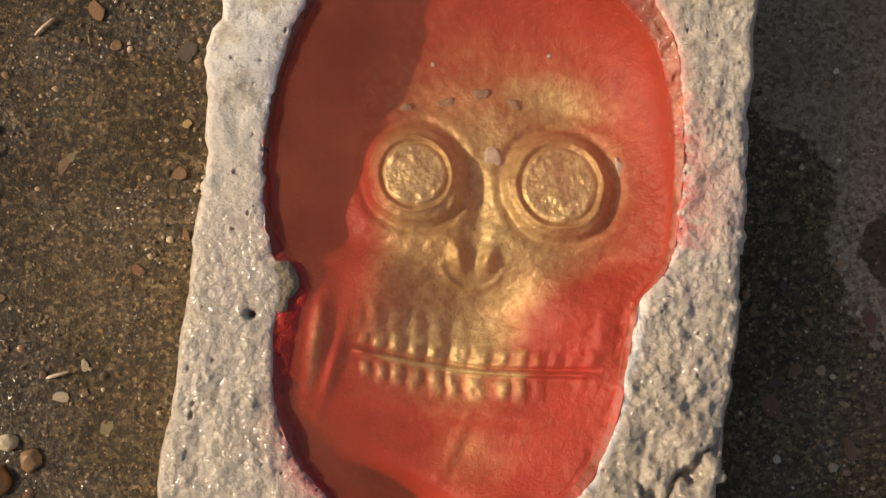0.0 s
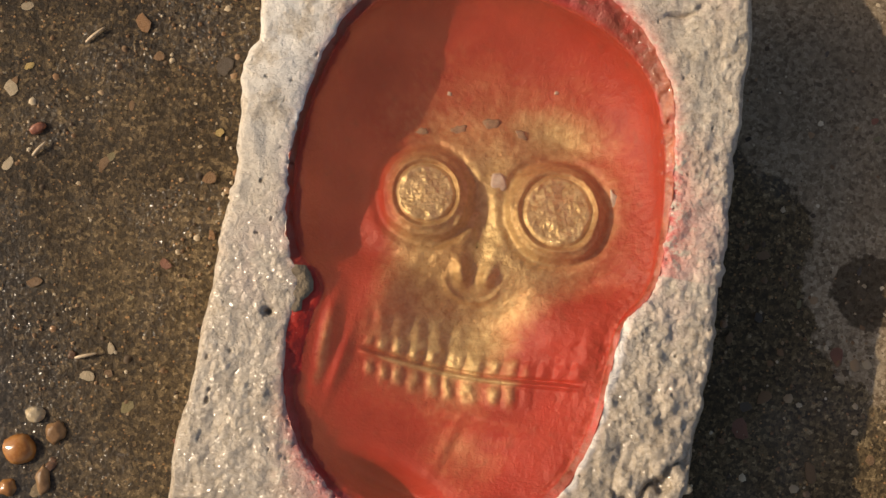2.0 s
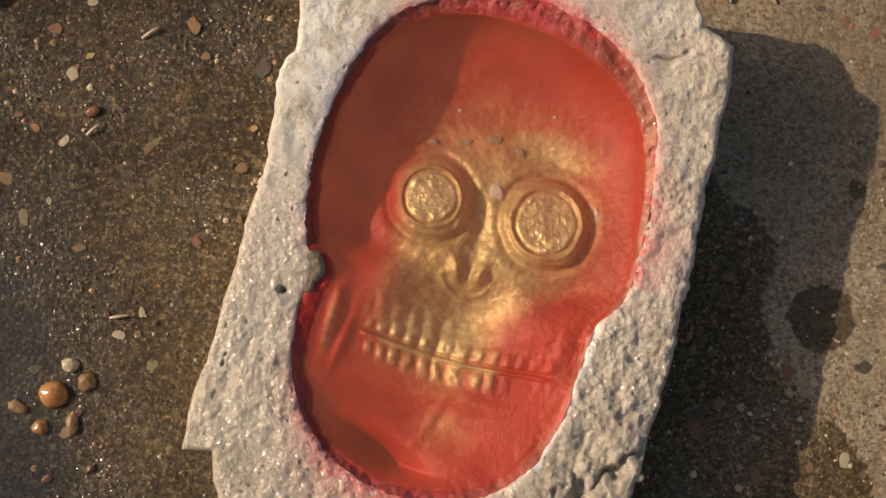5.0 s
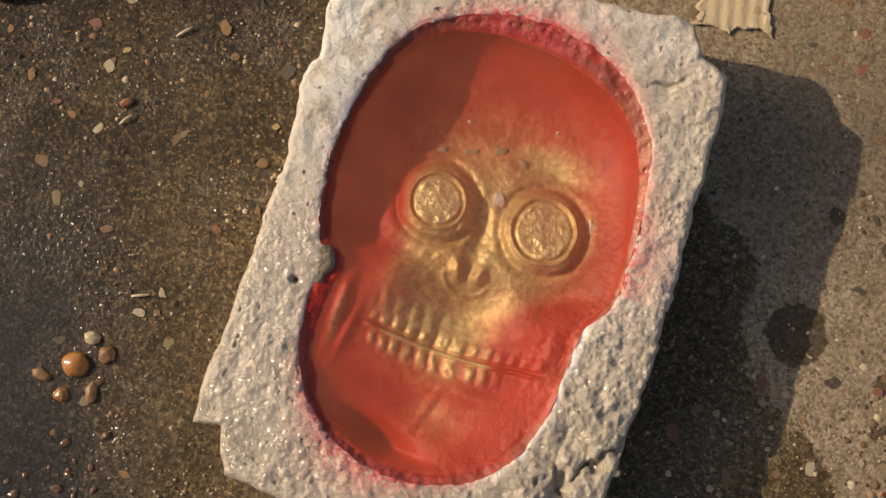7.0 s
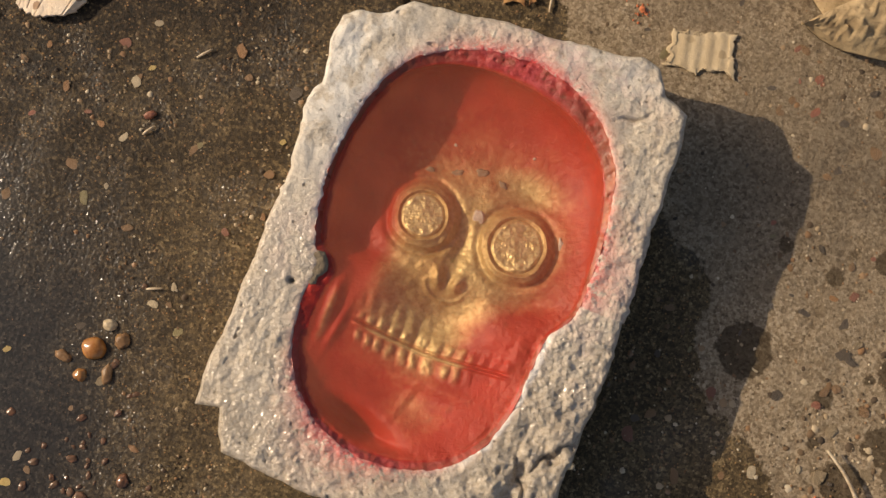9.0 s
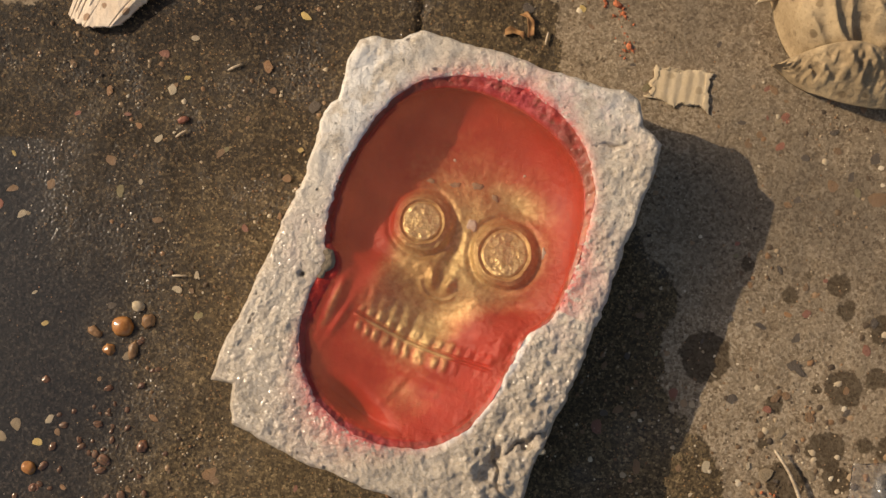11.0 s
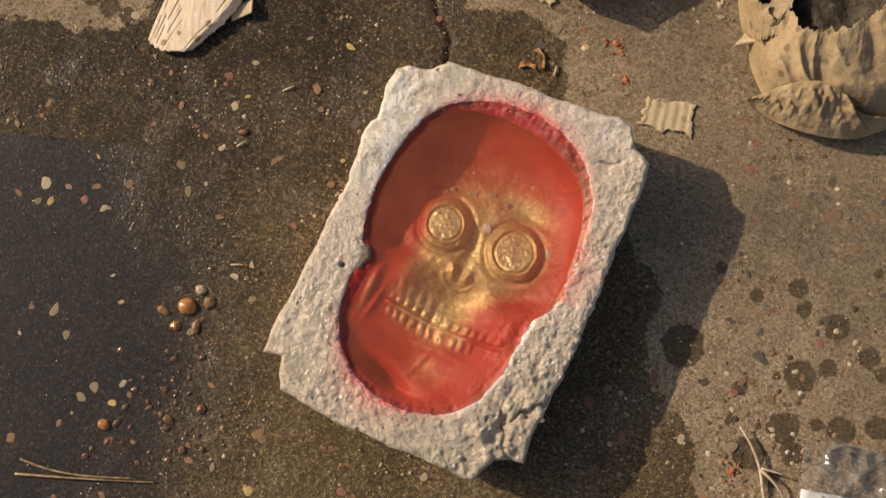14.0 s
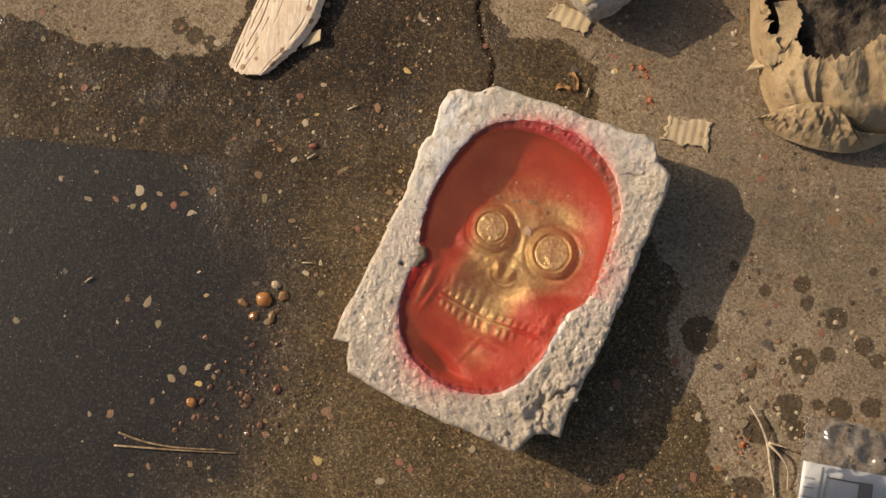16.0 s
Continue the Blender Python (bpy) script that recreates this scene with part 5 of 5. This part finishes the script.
DOMES = {key: [dome_mesh(11 * i + 5, mat) for i in range(4)] for key, mat in PEBBLE.items()}
SET_STONES = (
    # wet concrete round the split wood
    ((-0.478, 0.050, 3.5, "red"), (-0.500, 0.027, 3.0, "brown"), (-0.466, 0.029, 2.5, "tan"), (-0.354, 0.090, 3.0, "orange"), (-0.318, 0.091, 3.5, "cream"), (-0.358, 0.063, 2.0, "cream"), (-0.436, 0.005, 2.5, "yellow"), (-0.411, 0.004, 3.5, "red"), (-0.400, 0.009, 2.5, "tan"), (-0.429, -0.004, 2.0, "tan"), (-0.429, -0.009, 2.5, "brown"), (-0.430, -0.021, 2.5, "tan"), (-0.457, -0.045, 2.0, "tan"), (-0.358, 0.015, 3.0, "olive"), (-0.341, 0.014, 3.0, "yellow"), (-0.350, -0.001, 3.5, "orange"), (-0.341, -0.001, 2.5, "brown"), (-0.351, -0.012, 2.0, "orange"), (-0.366, -0.026, 3.0, "tan"), (-0.417, -0.042, 3.5, "brown"), (-0.452, -0.012, 3.9, "dark"), (-0.298, -0.009, 3.9, "orange"), (-0.267, 0.002, 2.0, "cream")),
    # wet concrete above the film
    ((-0.253, 0.041, 3.5, "orange"), (-0.266, 0.018, 2.5, "red"), (-0.235, 0.031, 2.5, "red"), (-0.225, 0.027, 2.5, "orange"), (-0.214, 0.058, 3.5, "cream"), (-0.209, 0.024, 3.0, "cream"), (-0.214, 0.095, 3.5, "cream"), (-0.151, 0.138, 3.9, "yellow"), (-0.161, 0.097, 4.4, "orange"), (-0.121, 0.084, 3.9, "dark"), (-0.208, 0.069, 2.5, "yellow"), (-0.229, 0.078, 3.5, "red"), (-0.161, 0.187, 3.5, "tan"), (-0.168, 0.156, 2.0, "tan"), (-0.242, 0.163, 3.0, "tan"), (-0.151, 0.184, 1.5, "cream"), (-0.233, 0.122, 2.0, "orange"), (-0.159, 0.059, 2.5, "brown"), (-0.164, 0.035, 2.5, "olive"), (-0.119, 0.033, 3.0, "brown"), (-0.283, 0.048, 3.0, "brown"), (-0.272, 0.061, 2.0, "orange"), (-0.208, 0.116, 2.0, "tan"), (-0.198, 0.154, 2.5, "brown")),
    # the upper part of the film
    ((-0.233, -0.002, 4.4, "brown"), (-0.218, -0.018, 3.9, "olive"), (-0.263, -0.032, 3.9, "brown"), (-0.286, -0.045, 3.9, "brown"), (-0.306, -0.054, 3.0, "tan"), (-0.324, -0.059, 4.4, "cream"), (-0.314, -0.070, 3.9, "yellow"), (-0.323, -0.074, 3.0, "olive"), (-0.363, -0.085, 3.9, "tan"), (-0.394, -0.079, 2.5, "tan"), (-0.290, -0.058, 3.5, "red"), (-0.273, -0.058, 3.5, "cream"), (-0.367, -0.060, 2.0, "tan"), (-0.295, -0.023, 2.0, "yellow"), (-0.208, -0.007, 2.0, "cream"), (-0.244, -0.041, 2.0, "tan"), (-0.187, -0.026, 3.5, "brown"), (-0.131, -0.008, 2.5, "red"), (-0.113, 0.008, 2.5, "orange"), (-0.143, -0.024, 2.5, "olive"), (-0.118, 0.054, 2.0, "yellow"), (-0.340, -0.075, 3.0, "red")),
    # the lower part of the film
    ((-0.353, -0.152, 3.0, "dark"), (-0.273, -0.145, 5.4, "tan"), (-0.228, -0.118, 2.5, "yellow"), (-0.374, -0.210, 3.0, "olive"), (-0.290, -0.173, 2.0, "cream"), (-0.256, -0.159, 3.5, "olive"), (-0.243, -0.102, 2.0, "cream"), (-0.156, -0.063, 3.0, "cream"), (-0.147, -0.060, 2.0, "brown"), (-0.148, -0.049, 2.5, "cream"), (-0.136, -0.074, 3.9, "olive"), (-0.135, -0.095, 3.9, "dark"), (-0.224, -0.197, 4.4, "tan"), (-0.218, -0.186, 3.9, "tan"), (-0.199, -0.174, 3.5, "cream"), (-0.200, -0.191, 3.0, "yellow"), (-0.136, -0.146, 3.5, "orange"), (-0.277, -0.256, 2.5, "tan"), (-0.260, -0.248, 3.9, "brown"), (-0.220, -0.288, 2.5, "olive"), (-0.177, -0.258, 4.4, "brown"), (-0.209, -0.275, 3.0, "brown"), (-0.231, -0.222, 3.0, "brown")),
    # wet concrete below the block
    ((-0.190, -0.219, 3.0, "red"), (-0.127, -0.205, 3.9, "orange"), (-0.076, -0.206, 4.4, "yellow"), (-0.108, -0.202, 3.9, "tan"), (-0.087, -0.164, 4.9, "brown"), (-0.082, -0.167, 3.5, "brown"), (-0.132, -0.195, 2.5, "brown"), (-0.072, -0.220, 3.5, "red"), (-0.049, -0.210, 2.5, "dark"), (-0.019, -0.199, 4.4, "cream"), (-0.046, -0.144, 3.5, "cream"), (-0.052, -0.137, 2.0, "cream"), (-0.033, -0.151, 3.0, "red"), (-0.067, -0.152, 2.5, "dark"), (-0.010, -0.177, 3.9, "red"), (0.001, -0.179, 3.0, "red"), (0.016, -0.173, 3.0, "brown"), (-0.160, -0.253, 2.0, "tan"), (-0.154, -0.262, 2.5, "tan"), (-0.100, -0.238, 3.0, "olive"), (0.042, -0.140, 3.0, "cream"), (0.139, -0.113, 3.0, "orange"), (0.146, -0.128, 4.4, "brown"), (0.086, -0.138, 3.0, "dark")),
    # the shaded side of the block
    ((0.206, -0.032, 3.5, "cream"), (0.204, -0.053, 2.0, "cream"), (0.224, -0.033, 2.0, "tan"), (0.184, -0.071, 3.5, "tan"), (0.165, -0.050, 4.4, "brown"), (0.175, -0.075, 3.0, "tan"), (0.243, -0.021, 4.4, "tan"), (0.268, -0.011, 4.4, "tan"), (0.132, -0.036, 4.4, "red"), (0.121, 0.002, 3.0, "brown"), (0.140, -0.021, 3.5, "brown"), (0.239, -0.065, 3.5, "orange"), (0.223, -0.081, 3.9, "red"), (0.217, -0.093, 3.0, "brown"), (0.144, 0.135, 3.9, "dark"), (0.130, 0.041, 3.0, "brown"), (0.147, 0.118, 4.4, "dark"), (0.213, -0.096, 3.5, "dark"), (0.168, -0.107, 3.5, "red"), (0.191, -0.099, 3.0, "orange"), (0.114, -0.140, 2.5, "orange")),
    # dry concrete by the twig
    ((0.204, 0.063, 4.9, "dark"), (0.228, 0.067, 4.4, "dark"), (0.233, 0.050, 4.4, "dark"), (0.238, 0.048, 3.9, "dark"), (0.272, 0.077, 3.9, "red"), (0.273, 0.063, 3.9, "tan"), (0.301, 0.131, 3.9, "dark"), (0.288, 0.155, 3.9, "brown"), (0.201, 0.104, 3.0, "dark"), (0.221, 0.100, 2.5, "brown"), (0.228, 0.084, 3.0, "red"), (0.217, 0.079, 2.5, "orange"), (0.255, 0.023, 3.9, "brown"), (0.302, 0.046, 3.0, "brown"), (0.230, 0.026, 3.5, "brown"), (0.228, 0.017, 2.5, "red"), (0.188, 0.025, 3.0, "cream"), (0.209, 0.038, 2.0, "orange"), (0.275, 0.035, 3.0, "dark"), (0.267, 0.156, 3.0, "brown"), (0.236, 0.030, 3.0, "brown"), (0.234, 0.124, 2.5, "tan")),
    # dry concrete by the carton
    ((0.231, 0.196, 4.9, "dark"), (0.198, 0.152, 5.4, "dark"), (0.190, 0.145, 3.0, "brown"), (0.212, 0.168, 3.9, "brown"), (0.221, 0.178, 3.5, "dark"), (0.242, 0.171, 5.9, "brown"), (0.270, 0.184, 5.4, "brown"), (0.262, 0.202, 4.4, "orange"), (0.273, 0.196, 2.5, "dark"), (0.172, 0.179, 3.9, "red"), (0.189, 0.178, 3.0, "dark"), (0.153, 0.212, 3.9, "brown"), (0.135, 0.204, 4.4, "dark"), (0.152, 0.201, 3.0, "brown"), (0.137, 0.186, 3.5, "tan"), (0.126, 0.181, 3.5, "orange"), (0.156, 0.193, 2.5, "red"), (0.167, 0.198, 3.0, "red"), (0.232, 0.213, 4.4, "brown"), (0.214, 0.138, 3.5, "dark"), (0.111, 0.203, 4.4, "brown"), (0.076, 0.182, 3.9, "olive")),
    # dry concrete above the block
    ((0.062, 0.193, 3.0, "dark"), (0.055, 0.191, 2.0, "dark"), (0.000, 0.227, 3.0, "tan"), (-0.009, 0.218, 3.9, "tan"), (0.032, 0.241, 3.9, "brown"), (0.010, 0.225, 3.0, "red"), (0.017, 0.214, 2.5, "yellow"), (0.112, 0.254, 3.0, "cream"), (-0.097, 0.187, 3.0, "red"), (0.102, 0.278, 3.0, "cream"), (0.079, 0.275, 2.5, "cream"), (0.128, 0.146, 3.0, "dark"), (0.109, 0.226, 2.5, "dark"), (0.087, 0.226, 3.0, "dark"), (0.027, 0.205, 2.5, "brown"), (0.078, 0.211, 2.5, "dark"), (0.156, 0.181, 2.5, "brown"), (0.200, 0.201, 3.0, "dark")),
)


def set_pebble(x, y, r, kind, i):
    ob = new("pebble", DOMES[kind][i % 4])
    ob.parent = GROUND_SHEET
    ob.location, ob.rotation_euler, ob.scale = (x, y, 0.0002), (0, 0, (i * 2.399) % 6.283), (r * 1.05, r * (0.70 + 0.45 * ((i * 7) % 5) / 4), r * 0.12)
    return ob


count = 0
for stretch in SET_STONES:
    for x, y, r, kind in stretch:
        set_pebble(x, y, r / 1000, kind, count)
        count += 1
rng = random.Random(12)
kinds = ["brown"] * 6 + ["red"] * 3 + ["dark"] * 4 + ["olive"] * 2 + ["tan"] * 3 + ["orange"] * 2 + ["cream"]
while count < 299:
    x, y = rng.uniform(-0.46, 0.33), rng.uniform(-0.33, 0.30)
    if count % 2:
        x, y = rng.uniform(0.03, 0.36), rng.uniform(-0.07, 0.26)
    if -0.108 < x < 0.11 and -0.13 < y < 0.165:
        continue
    set_pebble(x, y, rng.choice((0.0016, 0.002, 0.0024, 0.003, 0.0036)), rng.choice(kinds), count)
    count += 1

# grit: too fine and too many to count
verts, faces, shine = [], [], []
rng = random.Random(31)
grains = np.array([(rng.uniform(-0.52, 0.40), rng.uniform(-0.37, 0.38)) for _ in range(17000)])
dryness = np.maximum(inside_distance(grains[:, 0], grains[:, 1], DRY_SIDE), inside_distance(grains[:, 0], grains[:, 1], DRY_CORNER)) > 0
drowned = (inside_distance(grains[:, 0], grains[:, 1], FILM_EDGE) > 0.015) & (grains[:, 1] < 0.091 + 0.345 * grains[:, 0])
for (x, y), on_dry, sunk in zip(grains.tolist(), dryness.tolist(), drowned.tolist()):
    if sunk and rng.random() < 0.85:
        continue
    if -0.10 < x < 0.10 and -0.12 < y < 0.15:
        continue
    r = rng.uniform(0.0006, 0.0011) if rng.random() < (0.78 if on_dry else 0.87) else rng.uniform(0.0011, 0.0030 if on_dry else 0.0022)
    n0, t = len(verts), rng.uniform(0, 6.28)
    for k in range(6):
        a = t + k * 1.0472
        q = r * rng.uniform(0.65, 1.25)
        verts.append((x + q * math.cos(a), y + q * math.sin(a), -0.0006))
    verts.append((x, y, 0.0004 + r * (0.25 if on_dry else 0.45)))
    faces += [[n0 + k, n0 + (k + 1) % 6, n0 + 6] for k in range(6)]
    shine += [0.0 if on_dry or rng.random() < 0.7 else 1.0] * 7
m = Nodes("mixed_grit")
geo = m.tree.nodes.new("ShaderNodeNewGeometry").outputs["Random Per Island"]
m.set(Base_Color=m.ramp(geo, (0.0, (0.045, 0.030, 0.018)), (0.32, (0.13, 0.080, 0.040)), (0.58, (0.26, 0.135, 0.06)), (0.80, (0.36, 0.26, 0.15)), (1.0, (0.62, 0.51, 0.35))),
      Roughness=m.mix(m.attr("shine"), (0.75, 0.75, 0.75), (0.22, 0.22, 0.22)))
grit = new("grit", mesh("grit", verts, faces, m.mat, True, {"shine": shine}))
tagged(grit, "fine mixed sand grains and grit on the concrete", "grit", kind="stuff")
